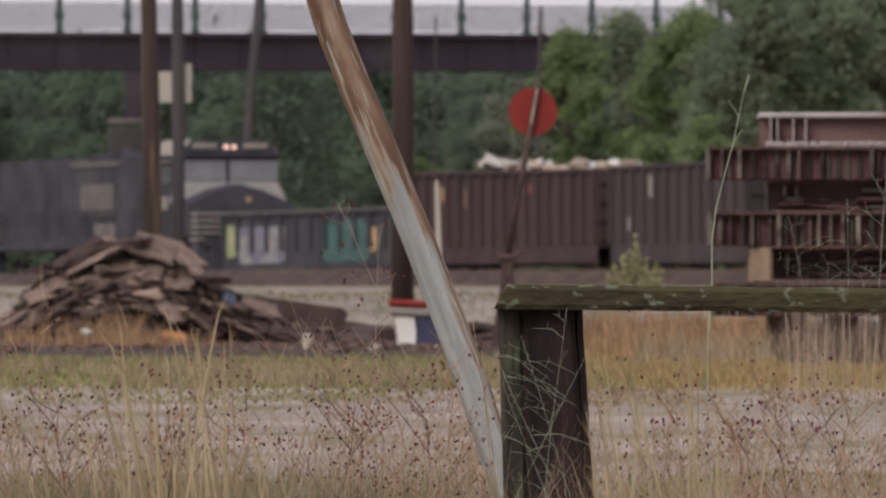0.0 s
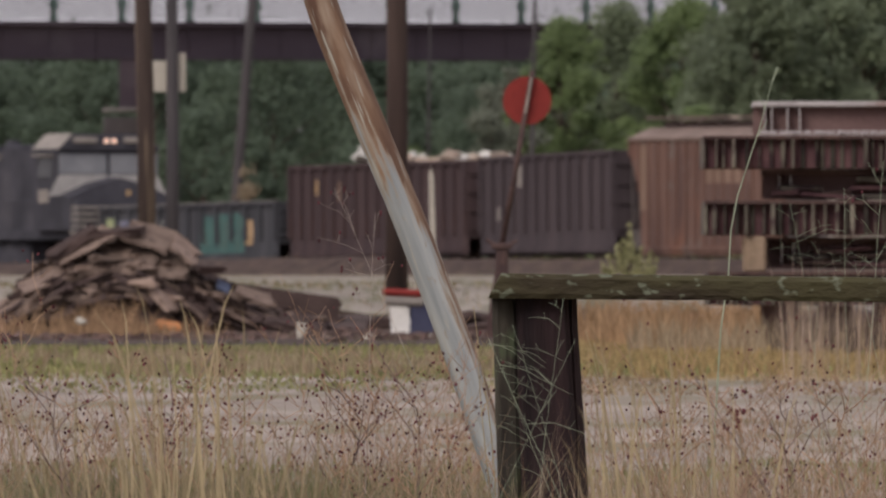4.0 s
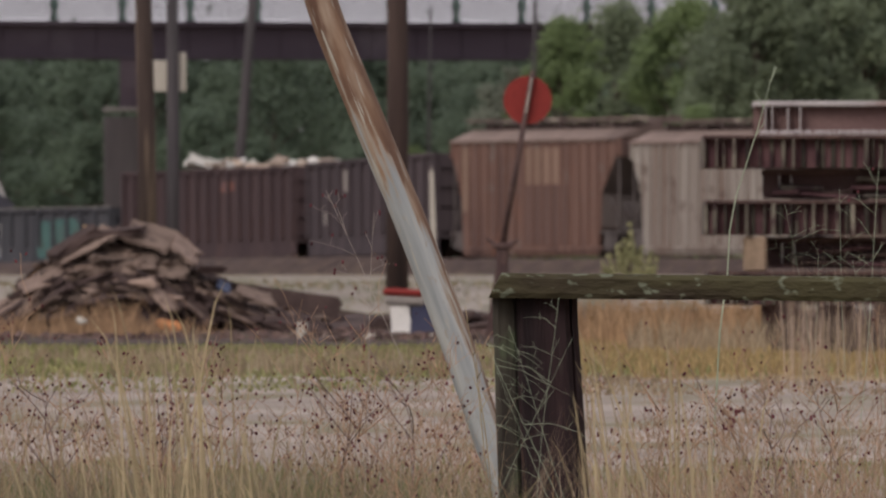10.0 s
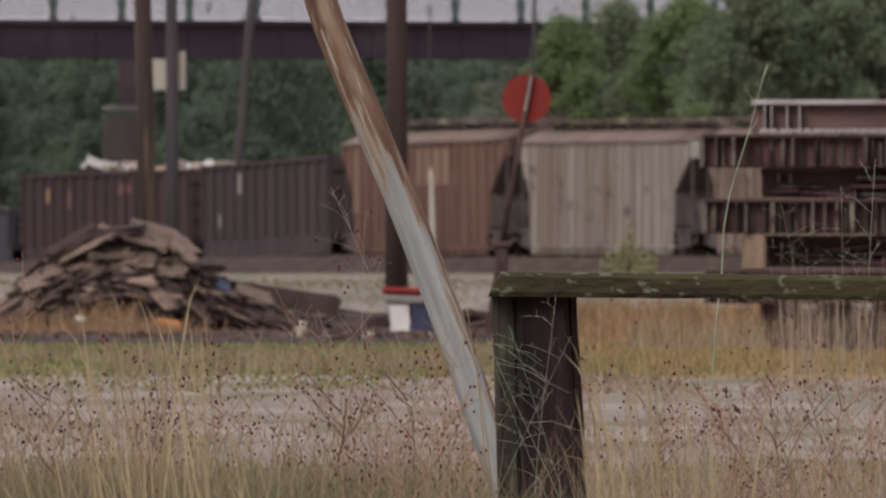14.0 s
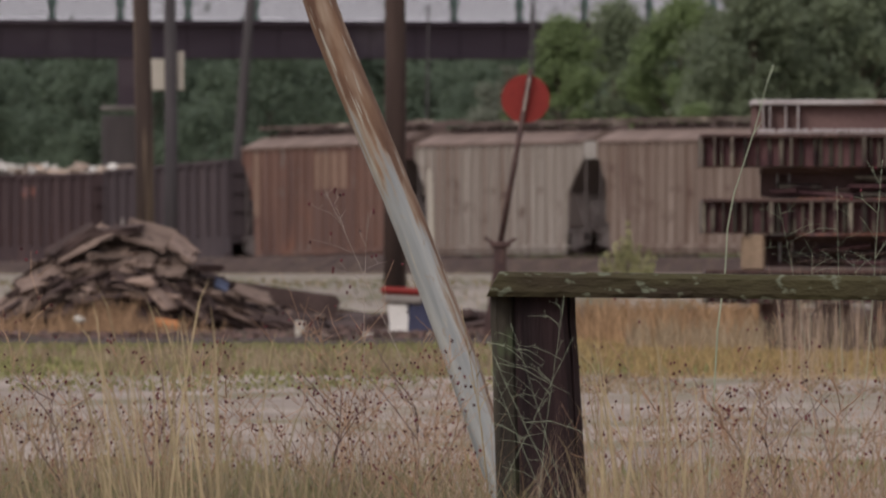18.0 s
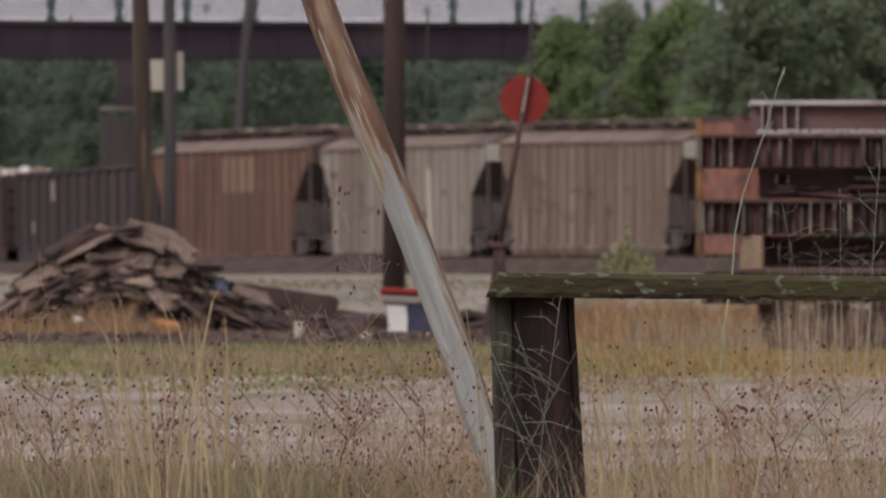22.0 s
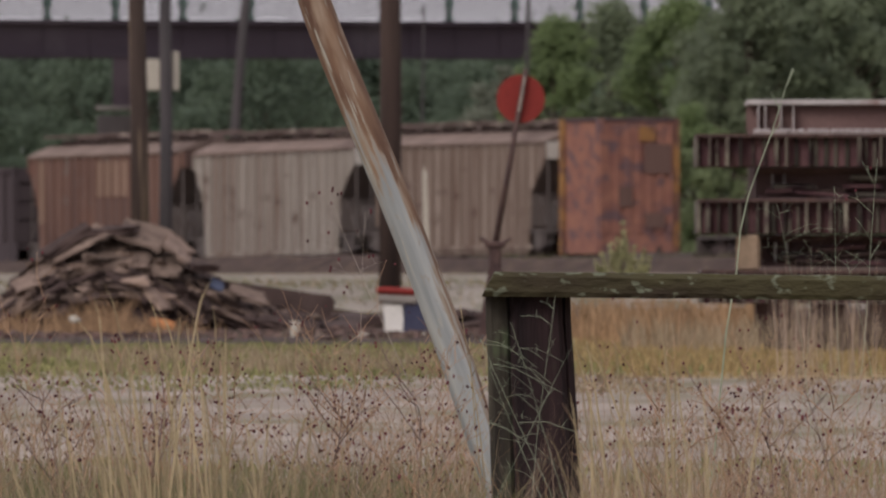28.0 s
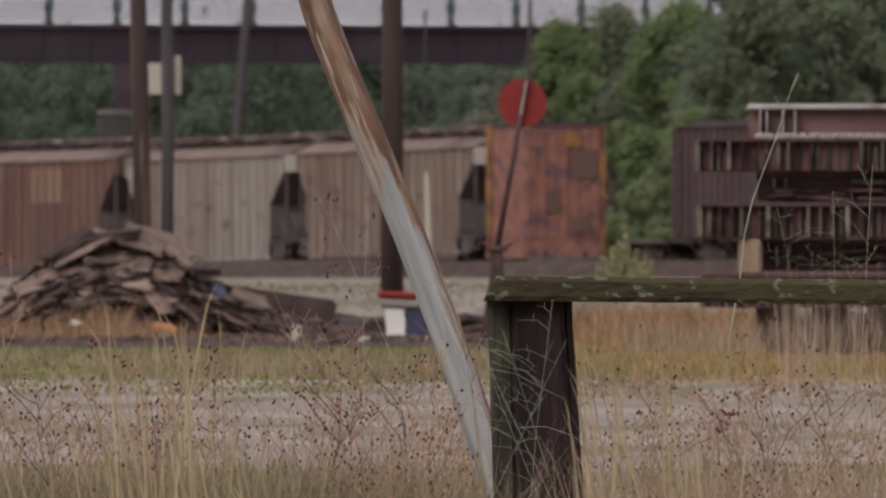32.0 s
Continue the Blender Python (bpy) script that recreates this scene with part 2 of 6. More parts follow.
M_ROOF = mat("dusty_roof", (0.16, 0.118, 0.1), (0.24, 0.18, 0.155), 0.8, 0.85, c3=(0.11, 0.078, 0.068), scale3=0.4)
M_RUNB = mat("running_board", (0.10, 0.07, 0.065), (0.19, 0.14, 0.125), 1.5, 0.85, c3=(0.4, 0.33, 0.28), cut=(0.6, 0.7), scale3=0.5)
M_LIGHTEND = mat("pale_end_sheet", (0.4, 0.375, 0.34), (0.5, 0.47, 0.43), 1.2, 0.8, stretch=UP)
M_PATCH = mat("faded_patch", (0.19, 0.125, 0.0918), (0.25, 0.165, 0.124), 1.5, 0.85, stretch=UP)
M_GOND1 = mat("oxide_gondola", (0.05, 0.034, 0.037), (0.084, 0.056, 0.056), 1.4, 0.85, stretch=(1, 1, 0.06), c3=(0.10, 0.055, 0.045), cut=(0.6, 0.72), scale3=0.8, stretch3=(1, 1, 0.5))
M_GOND2 = mat("black_gondola", (0.052, 0.041, 0.046), (0.087, 0.068, 0.072), 1.4, 0.85, stretch=(1, 1, 0.05), c3=(0.1, 0.066, 0.06), cut=(0.6, 0.7), scale3=0.6, stretch3=(1, 1, 0.15))
M_LOWG = mat("low_gondola", (0.04025, 0.0414, 0.0483), (0.07475, 0.07475, 0.0828), 1.0, 0.8, stretch=UP)
M_SCRAP = mat("scrap", (0.3, 0.22, 0.17), (0.5, 0.42, 0.35), 2, 0.8, vary=0.5)
M_SCRAPW = mat("white_scrap", (0.49, 0.475, 0.432), (0.576, 0.562, 0.533), 2, 0.7)
M_TEAL = mat("teal_paint", (0.0473, 0.114, 0.109), (0.081, 0.157, 0.142), 1.5, 0.8, c3=(0.0405, 0.057, 0.0665), cut=(0.58, 0.66), scale3=1.6)
M_LILAC = mat("lilac_paint", (0.136, 0.136, 0.204), (0.221, 0.221, 0.264), 1.5, 0.8, c3=(0.306, 0.306, 0.289), cut=(0.5, 0.6), scale3=2.2)
M_LIME = mat("lime_paint", (0.24, 0.3, 0.14), (0.4, 0.4, 0.25), 1.5, 0.7)
M_OCHRE = mat("ochre_paint", (0.4, 0.27, 0.14), (0.5, 0.34, 0.2), 1.5, 0.7)
M_ORCAR = mat("orange_car_paint", (0.205, 0.094, 0.078), (0.3, 0.142, 0.1), 1.6, 0.85, c3=(0.135, 0.085, 0.09), cut=(0.51, 0.63), scale3=1.5, stretch3=(1, 1, 1.5))
M_YELL = mat("yellow_post_paint", (0.23, 0.115, 0.045), (0.29, 0.155, 0.058), 1, 0.85, c3=(0.12, 0.06, 0.047), cut=(0.46, 0.58), scale3=1.3)
M_BOXC = mat("dark_boxcar", (0.065, 0.042, 0.046), (0.10, 0.07, 0.07), 0.9, 0.85, stretch=UP, c3=(0.15, 0.065, 0.042), cut=(0.64, 0.72), scale3=1.2)
M_LOCO = mat("black_loco", (0.03864, 0.0383, 0.04715), (0.07084, 0.06877, 0.08245), 0.8, 0.8, c3=(0.0896, 0.0851, 0.0947), cut=(0.6, 0.75), scale3=0.4)
M_LOCOW = mat("loco_white", (0.3, 0.29, 0.28), (0.4, 0.385, 0.37), 2, 0.7)
M_LOUVRE = mat("loco_louvre", (0.221, 0.199, 0.18), (0.306, 0.274, 0.246), 2, 0.7)
M_HEAD = glow("headlamp", (1.0, 0.66, 0.5), 0.6)
# the windshield's base colour holds the pale sky reflection
M_GLASS = mat("windshield", (0.18, 0.187, 0.205), (0.24, 0.247, 0.26), 1, 0.2, bump=0)
M_DARKGLASS = mat("dark_glass", (0.04, 0.042, 0.048), (0.06, 0.062, 0.068), 1, 0.15, bump=0)


# ---- building blocks ----
def part(name, bm, material, parent=None, label=""):
    me = bpy.data.meshes.new(name)
    if isinstance(bm, tuple):
        me.from_pydata(*bm)
    else:
        bm.to_mesh(me)
        bm.free()
    me.materials.append(material)
    ob = new(name, me)
    if parent:
        ob.parent = parent
    if label:
        ob["label"] = label
    return ob


def thing(name, m, label, category, group="", kind=""):
    ob = new(name)
    ob.matrix_world = m
    return tagged(ob, label, category, group, kind)


def share(name, ob, m, parent):
    o = new(name, ob.data)
    o.parent = parent
    o.matrix_local = m
    return o


def box(bm, c, s, turn=(0, 0, 0), bevel=0.0):
    r = bmesh.ops.create_cube(bm, size=1.0, matrix=pose(*c, *turn) @ Matrix.Diagonal((*s, 1)))
    if bevel:
        es = list({e for v in r["verts"] for e in v.link_edges})
        bmesh.ops.bevel(bm, geom=es, offset=bevel, segments=1, affect="EDGES")


def cyl(bm, a, b, r1, r2=None, seg=10):
    a, b = Vector(a), Vector(b)
    d = b - a
    q = d.to_track_quat("Z", "Y").to_matrix().to_4x4()
    bmesh.ops.create_cone(bm, cap_ends=True, segments=seg, radius1=r1, radius2=r1 if r2 is None else r2, depth=d.length,
                          matrix=Matrix.Translation((a + b) / 2) @ q)


def tube(bm, pts, r1, r2, seg=6):
    """One tapering skin along the points."""
    pts = [Vector(p) for p in pts]
    rings = []
    n = len(pts) - 1
    for i, p in enumerate(pts):
        q = Vector((0, 0, 1)).rotation_difference(pts[min(i + 1, n)] - pts[max(i - 1, 0)])
        r = r1 + (r2 - r1) * i / n
        rings.append([bm.verts.new(p + q @ Vector((r * math.cos(k * math.tau / seg), r * math.sin(k * math.tau / seg), 0))) for k in range(seg)])
    for g, h in zip(rings, rings[1:]):
        for k in range(seg):
            bm.faces.new((g[k], g[(k + 1) % seg], h[(k + 1) % seg], h[k])).smooth = True
    bm.faces.new(rings[0][::-1])
    bm.faces.new(rings[-1])


def prism(bm, outline, y0, y1):
    """An outline in x and z, pushed from y0 to y1."""
    a = [bm.verts.new((x, y0, z)) for x, z in outline]
    b = [bm.verts.new((x, y1, z)) for x, z in outline]
    n = len(a)
    bm.faces.new(a)
    bm.faces.new(b[::-1])
    for i in range(n):
        bm.faces.new((a[i], b[i], b[(i + 1) % n], a[(i + 1) % n]))
    bmesh.ops.recalc_face_normals(bm, faces=bm.faces)


def B():
    return bmesh.new()


def spot(u, v, d):
    """The place d metres off at a bearing of u to the right of straight ahead and v above eye level."""
    return Vector((u * d / FAR, d, EYE + v * d / FAR))


# ---- the ground ----
PROFILE = [(-400, 0.0), (20, 0.0), (45, 0.30), (76, 0.34), (85, 0.58), (95, 0.70), (125, 0.935), (180, 0.92), (232, 0.80), (262, 0.78),
           (290, 1.0), (312, 1.225), (335, 1.26), (700, 1.36), (785, 1.38), (818, 1.0), (850, 0.92), (1010, 0.92), (1180, 1.35), (4800, 1.0)]


def ground_z(y):
    for (a, za), (b, zb) in zip(PROFILE, PROFILE[1:]):
        if y <= b:
            f = min(1, max(0, (y - a) / (b - a)))
            return za + (zb - za) * f
    return PROFILE[-1][1]


def sheet(name, y0, y1, half, steps, lift, material, label, rough=0.0, cols=2, wobble=0.0, x0=0.0, slant=0.0):
    """A strip of ground across the view from y0 to y1."""
    vs, fs = [], []
    ys = [y0 + (y1 - y0) * i / steps for i in range(steps + 1)]
    ys = sorted(set(ys + [p for p, _ in PROFILE if y0 < p < y1]))
    n = len(ys)
    for j, y in enumerate(ys):
        for i in range(cols):
            x = x0 - half + 2 * half * i / (cols - 1)
            yy = y
            if wobble and j in (0, n - 1):
                yy += wobble * noise.noise((x * 0.9, y, 0))
                if j == 0:
                    yy -= slant * min(4.0, max(0.0, x - 0.8))
            edge = name != "ground" and (j in (0, n - 1) or i in (0, cols - 1))      # the edges dip into the ground
            vs.append((x, yy, ground_z(yy) - 0.006 if edge else ground_z(yy) + lift + rough * noise.noise((x * 1.3, yy * 0.25, 3))))
    for j in range(n - 1):
        for i in range(cols - 1):
            a = j * cols + i
            fs.append((a, a + 1, a + cols + 1, a + cols))
    return tagged(part(name, (vs, [], fs), material), label, kind="structure")


sheet("ground", -380, 4800, 2600, 90, 0.0, M_SOIL, "open ground of dry soil and thin grass")
sheet("road", 84, 127, 14, 24, 0.004, M_ROAD, "wide pale gravel road", 0.004, 60, 0.5)
sheet("verge", 122.4, 240, 18, 40, 0.008, M_TURF, "patchy yellow-green turf verge", 0.004, 90, 0.3, 0.0, 2.0)
sheet("gravel_bank", 286, 690, 26, 60, 0.012, M_BANK, "pale gravel bank rising to the tracks", 0.012, 60, 2.0)

# ---- the tracks: the trains's line runs away to the left ----
LEAN = 23.5
ALONG = Vector((-math.sin(radians(LEAN)), math.cos(radians(LEAN)), 0))
ASIDE = Vector((math.cos(radians(LEAN)), math.sin(radians(LEAN)), 0))
NEARSIDE = Vector((0, 798.6, 0))
RAIL_Z = 1.47
LINE = NEARSIDE + ASIDE * 1.5
YAW = 90 + LEAN


def on_line(s, off=0.0, z=RAIL_Z):
    p = LINE + ALONG * s - ASIDE * off
    return pose(p.x, p.y, z, 0, 0, YAW)


def rail_z(s):
    """Top of the rail: level on the near side, then falling away at about one in ninety, then level again."""
    return RAIL_Z + sum(min(0.22, max(-0.25, 0.22 - 0.0118 * (s + e + 2))) for e in (-8, -4, 0, 4, 8)) / 5


def car_at(s, back):
    """Pose of a car whose end stands at s and whose other end lies back metres behind it."""
    p = LINE + ALONG * s
    e = math.copysign(2.0, back)
    za, zb = rail_z(s - e), rail_z(s - back + e)
    slope = (za - zb) / (back - 2 * e)
    return pose(p.x, p.y, za + slope * e, 0, -math.degrees(math.atan(slope)), YAW)


def bank_top(s):
    """Crest of the cinder bank beside the track."""
    return 1.91 - 0.1 * min(1.0, max(0.0, (-2 - s) / 6)) + 0.6 * (rail_z(s) - RAIL_Z) + 0.05 * noise.noise((s * 0.35, 1, 0)) + 0.05 * noise.noise((s * 1.1, 5, 0)) + 0.035 * noise.noise((s * 3.1, 8, 0))


def build_track():
    track = thing("railway_track", on_line(0, 0, 0), "railway track on cinder ballast, falling away from the yard", "track", kind="structure")
    stations = [-160 + 4 * i for i in range(81)]

    def strip(outline):
        """An outline in y and z (z from the rail's top), drawn along the line."""
        n = len(outline)
        vs = [(x, y, rail_z(x) + z) for x in stations for y, z in outline]
        fs = [(i * n + k, i * n + (k + 1) % n, (i + 1) * n + (k + 1) % n, (i + 1) * n + k) for i in range(len(stations) - 1) for k in range(n)]
        return vs, [], fs

    part("ballast", strip([(-2.8, -0.5), (-1.6, -0.14), (1.6, -0.14), (2.8, -0.5)]), M_BERM, track)
    for y in (-0.75, 0.75):
        part("rail", strip([(y - 0.07, -0.15), (y - 0.07, -0.13), (y - 0.012, -0.11), (y - 0.012, -0.04), (y - 0.035, -0.03), (y - 0.035, 0),
                            (y + 0.035, 0), (y + 0.035, -0.03), (y + 0.012, -0.04), (y + 0.012, -0.11), (y + 0.07, -0.13), (y + 0.07, -0.15)]), M_DARKST, track)
    bm = B()
    for i in range(300):
        x = -72 + i * 0.6
        box(bm, (x, 0, rail_z(x) - 0.17), (0.22, 2.6, 0.1), (0, 0, random.uniform(-2, 2)))
    tagged(part("ties", bm, M_TIMBER, track), kind="stuff")
    # the low cinder bank beside the track, that hides the wheels
    vs, fs = [], []
    n = 300
    for i in range(n + 1):
        x = -75 + 150 * i / n
        top = bank_top(x)
        vs += [(x, 6.6, 1.2), (x, 5.2, top - 0.08), (x, 4.7, top), (x, 4.2, top - 0.1), (x, 2.8, 1.2)]
    for i in range(n):
        for k in range(4):
            a = i * 5 + k
            fs.append((a, a + 1, a + 6, a + 5))
    ob = part("cinder_bank", (vs, [], fs), M_BERM)
    ob.matrix_world = on_line(0, 0, 0)
    tagged(ob, "low brown cinder bank along the railway track", kind="structure")


build_track()


# ---- the train ----
# how far the brown hopper's leading end has come along the line, second by second
COURSE = [-26.44, -23.8, -21.16, -18.53, -15.91, -13.31, -10.73, -8.18, -5.67, -3.19, -0.74, 1.67, 4.04, 6.37, 8.66, 10.91, 13.13,
          15.31, 17.45, 19.56, 21.63, 23.66, 25.66, 27.62, 29.54, 31.43, 33.27, 35.06, 36.81, 38.5, 40.13, 41.69, 43.18]
CARS, WHEELS = [], []


def wheelset_mesh():
    bm = B()
    for y in (-0.75, 0.75):
        cyl(bm, (0, y - 0.07, 0), (0, y + 0.07, 0), 0.44, 0.44, 24)
        cyl(bm, (0, y - 0.1, 0), (0, y - 0.07, 0), 0.47, 0.47, 24)
        for k in range(5):
            a = k * math.tau / 5
            box(bm, (0.24 * math.cos(a), y + 0.075, 0.24 * math.sin(a)), (0.09, 0.03, 0.09))
    cyl(bm, (0, -1.0, 0), (0, 1.0, 0), 0.08, 0.08, 10)
    ob = part("wheelset", bm, M_WHEEL)
    me = ob.data
    bpy.data.objects.remove(ob)
    return me


WHEELSET = wheelset_mesh()


def truck(car, x, axles=2):
    """A truck under a car at x, with side frames, springs and wheelsets."""
    w = 0.87 * (axles - 1)
    fr = part("truck", B(), M_UNDER, car)
    fr.location = (x, 0, 0)
    bm = B()
    for y in (-1.0, 1.0):
        prism(bm, [(-w - 0.25, 0.62), (-w + 0.15, 0.66), (-0.35, 0.8), (0.35, 0.8), (w - 0.15, 0.66), (w + 0.25, 0.62), (w + 0.25, 0.38),
                   (w - 0.2, 0.38), (0.4, 0.2), (-0.4, 0.2), (-w + 0.2, 0.38), (-w - 0.25, 0.38)], y - 0.06, y + 0.06)
        for dx in (-0.2, 0, 0.2):
            cyl(bm, (dx, y + 0.08, 0.3), (dx, y + 0.08, 0.62), 0.07, 0.07, 8)
    box(bm, (0, 0, 0.7), (0.4, 2.3, 0.22))
    bm.to_mesh(fr.data)
    bm.free()
    for k in range(axles):
        dx = (k - (axles - 1) / 2) * 1.75
        o = new("wheelset", WHEELSET)
        o.parent = car
        o.location = (x + dx, 0, 0.47)
        WHEELS.append((o, x + dx))


def coupler(car, x, sgn):
    bm = B()
    box(bm, (x + sgn * 0.35, 0, 0.88), (0.7, 0.2, 0.22))
    box(bm, (x + sgn * 0.68, 0.06, 0.88), (0.22, 0.3, 0.3))
    cyl(bm, (x + sgn * 0.1, 0.5, 0.85), (x + sgn * 0.6, 0.35, 0.45), 0.03, 0.03, 6)
    part("coupler", bm, M_UNDER, car)


def ladder(car, x, y, z0, z1, material, axis="x"):
    bm = B()
    n = int((z1 - z0) / 0.38)
    for e in (-0.22, 0.22):
        p = (x + e, y, (z0 + z1) / 2) if axis == "x" else (x, y + e, (z0 + z1) / 2)
        box(bm, p, (0.04, 0.04, z1 - z0))
    for i in range(n):
        z = z0 + 0.2 + i * 0.38
        box(bm, (x, y, z), (0.44, 0.03, 0.03) if axis == "x" else (0.03, 0.44, 0.03))
    part("ladder", bm, material, car)


def start_car(name, front, length, label, category, group):
    """front: place of its leading end on the train, ahead of the brown hopper's; the car's x axis points ahead."""
    car = thing(name, car_at(COURSE[0] + front, length), label, category, group)
    CARS.append((car, front, length))
    coupler(car, 0, 1)
    coupler(car, -length, -1)
    return car


def hopper(front, length, paint, label, eave=4.2, end_paint=None, patch=False, bays=3):
    car = start_car("hopper_car", front, length, label, "rail car", "cars of the freight train")
    L, w = length, 1.5
    sl, sb, knee = 0.85, 1.35, 2.45     # how far the slope sheets run in, ahead and behind, and where they end
    bm = B()
    prism(bm, [(0, eave), (0, eave - 0.5), (-sl * 0.35, eave - 0.95), (-sl, knee), (-sl - 0.08, 1.25), (-L + sb + 0.08, 1.25), (-L + sb, knee),
               (-L + sb * 0.35, eave - 0.95), (-L, eave - 0.5), (-L, eave)], -w, w)
    part("body", bm, paint, car)
    for y in (-w + 0.012, w - 0.012):
        bm = B()
        prism(bm, [(-sl - 0.08, 1.27), (-sl - 0.18, 0.36), (-L + sb + 0.18, 0.36), (-L + sb + 0.08, 1.27)], y - 0.02, y + 0.02)
        part("side_skirt", bm, paint, car)
    # pale upper end sheets, and slope sheets whose colour is lifted for haze
    for x, s in ((0.012, 1), (-L - 0.012, -1)):
        bm = B()
        box(bm, (x, 0, eave - 0.31), (0.02, 2 * w - 0.02, 0.6))
        part("end_sheet", bm, end_paint or paint, car)
        bm = B()
        x0, run = (0, sl) if s > 0 else (-L, sb)
        prism(bm, [(x0 - s * 0.02, eave - 0.54), (x0 + s * 0.02, eave - 0.54), (x0 - s * (run * 0.35 - 0.03), eave - 0.97), (x0 - s * (run - 0.03), knee),
                   (x0 - s * (run + 0.04), 1.3), (x0 - s * (run + 0.1), 1.3), (x0 - s * (run + 0.02), knee), (x0 - s * (run * 0.35 + 0.02), eave - 0.97)], -w + 0.05, w - 0.05)
        part("slope_sheet", bm, M_SLOPE, car, "shaded slope sheet, its colour lifted for haze")
    # side ribs
    bm = B()
    box(bm, (0, 0, 0), (0.1, 0.07, 1.0))
    n = int(L / 0.78)
    me = bpy.data.meshes.new("rib")
    bm.to_mesh(me)
    bm.free()
    me.materials.append(paint)
    for i in range(n + 1):
        x = -0.05 - (L - 0.1) * i / n
        e, run = (-x, sl) if -x < L + x else (L + x, sb)
        lo = 0.6 if e > run + 0.16 else knee + (1 - min(1, e / run)) * (eave - 0.55 - knee) if e < run else 1.4
        for y in (-w - 0.03, w + 0.03):
            r = new("rib", me)
            r.parent = car
            r.matrix_local = pose(x, y, (eave + lo) / 2) @ Matrix.Diagonal((1, 1, eave - lo - 0.06, 1))
    # top and side sills
    for y in (-w - 0.02, w + 0.02):
        bm = B()
        box(bm, (-L / 2, y, eave - 0.02), (L + 0.04, 0.12, 0.1))
        part("top_chord", bm, M_ROOF if y > 0 else paint, car)
        bm = B()
        box(bm, (-L / 2, y, 0.6), (L - sl - sb - 0.4, 0.1, 0.16))
        part("side_sill", bm, paint, car)
    # roof, hatches and running boards
    bm = B()
    x0, x1 = 0.02, -L - 0.02
    pts = [(-w, eave + 0.03), (-0.75, eave + 0.36), (0, eave + 0.43), (0.75, eave + 0.36), (w, eave + 0.03)]
    a = [bm.verts.new((x0, y, z)) for y, z in pts]
    b = [bm.verts.new((x1, y, z)) for y, z in pts]
    for i in range(4):
        bm.faces.new((a[i], b[i], b[i + 1], a[i + 1]))
    bm.faces.new(a)
    bm.faces.new(b[::-1])
    bmesh.ops.recalc_face_normals(bm, faces=bm.faces)
    part("roof", bm, M_ROOF, car)
    for i in range(9):
        bm = B()
        box(bm, (-0.9 - (L - 1.8) * i / 8, 0, eave + 0.5), (1.25, 0.7, 0.2), bevel=0.05)
        part("hatch", bm, M_RUNB, car)
    for y in (-0.62, 0.62):
        bm = B()
        n = 40
        rows = []
        for i in range(n + 1):
            x = 0.1 - (L + 0.2) * i / n
            z = eave + 0.66 + 0.035 * noise.noise((x * 0.9, y, eave))
            rows.append([bm.verts.new(q) for q in ((x, y - 0.25, z), (x, y + 0.25, z), (x, y + 0.25, z + 0.08), (x, y - 0.25, z + 0.08))])
        for g, h2 in zip(rows, rows[1:]):
            for k in range(4):
                bm.faces.new((g[k], g[(k + 1) % 4], h2[(k + 1) % 4], h2[k]))
        bm.faces.new(rows[0])
        bm.faces.new(rows[-1])
        bmesh.ops.recalc_face_normals(bm, faces=bm.faces)
        part("running_board", bm, M_RUNB, car)
    # bays below the sill
    bl = (L - 2 * sb - 0.6) / bays
    for k in range(bays):
        xc = -sb - 0.3 - bl * (k + 0.5)
        bm = B()
        prism(bm, [(xc - bl * 0.47, 1.24), (xc + bl * 0.47, 1.24), (xc + 0.35, 0.55), (xc + 0.35, 0.4), (xc - 0.35, 0.4), (xc - 0.35, 0.55)], -w + 0.15, w - 0.15)
        part("discharge_bay", bm, paint, car)
    # end frames: platforms, corner posts, ladders, brake gear
    for x, s in ((0.05, 1), (-L - 0.05, -1)):
        bm = B()
        box(bm, (x - s * 0.8, 0, 1.15), (1.8, 2 * w, 0.12))
        part("end_platform", bm, M_GRIME, car)
        for y in (-w + 0.1, w - 0.1):
            bm = B()
            cyl(bm, (x - s * 0.1, y, 1.2), (x - s * 0.1, y, eave - 0.62), 0.05, 0.05, 6)
            cyl(bm, (x - s * 0.1, y, 1.25), (x - s * 0.8, y, 2.3), 0.04, 0.04, 6)
            part("corner_post", bm, M_GRIME, car)
            bm = B()
            box(bm, (x - s * 0.05, y, 0.72), (0.5, 0.06, 0.06))
            box(bm, (x - s * 0.28, y, 0.92), (0.05, 0.05, 0.4))
            box(bm, (x + s * 0.18, y, 0.92), (0.05, 0.05, 0.4))
            part("stirrup_step", bm, M_GRIME, car)
        # plates added to brighten the black shade above the trucks
        for y in (-w + 0.06, w - 0.06):
            bm = B()
            prism(bm, [(x - s * 0.12, 1.1), (x - s * 0.2, 0.62), (x - s * 1.25, 0.5), (x - s * 1.25, 1.1)], y - 0.02, y + 0.02)
            part("sill_plate", bm, M_GRIME, car)
        bm = B()
        prism(bm, [(x - s * 0.45, 1.2), (x - s * 1.0, 1.2), (x - s * 0.92, 2.2), (x - s * 0.5, 1.7)], -0.9, 0.9)
        part("centre_sill_brace", bm, M_GRIME, car)
        ladder(car, x - s * 0.05, 0.9 * s, 1.2, eave - 0.1, M_GRIME, "y")
    if patch:
        bm = B()
        box(bm, (-7.85, w + 0.016, 3.42), (2.9, 0.02, 1.25))
        part("repainted_panel", bm, M_PATCH, car, "faded lighter repainted panel")
        bm = B()
        box(bm, (-8.1, w + 0.016, 1.75), (3.6, 0.02, 2.0))
        part("repainted_panel", bm, M_PATCHD, car, "darker repainted panel")
        bm = B()
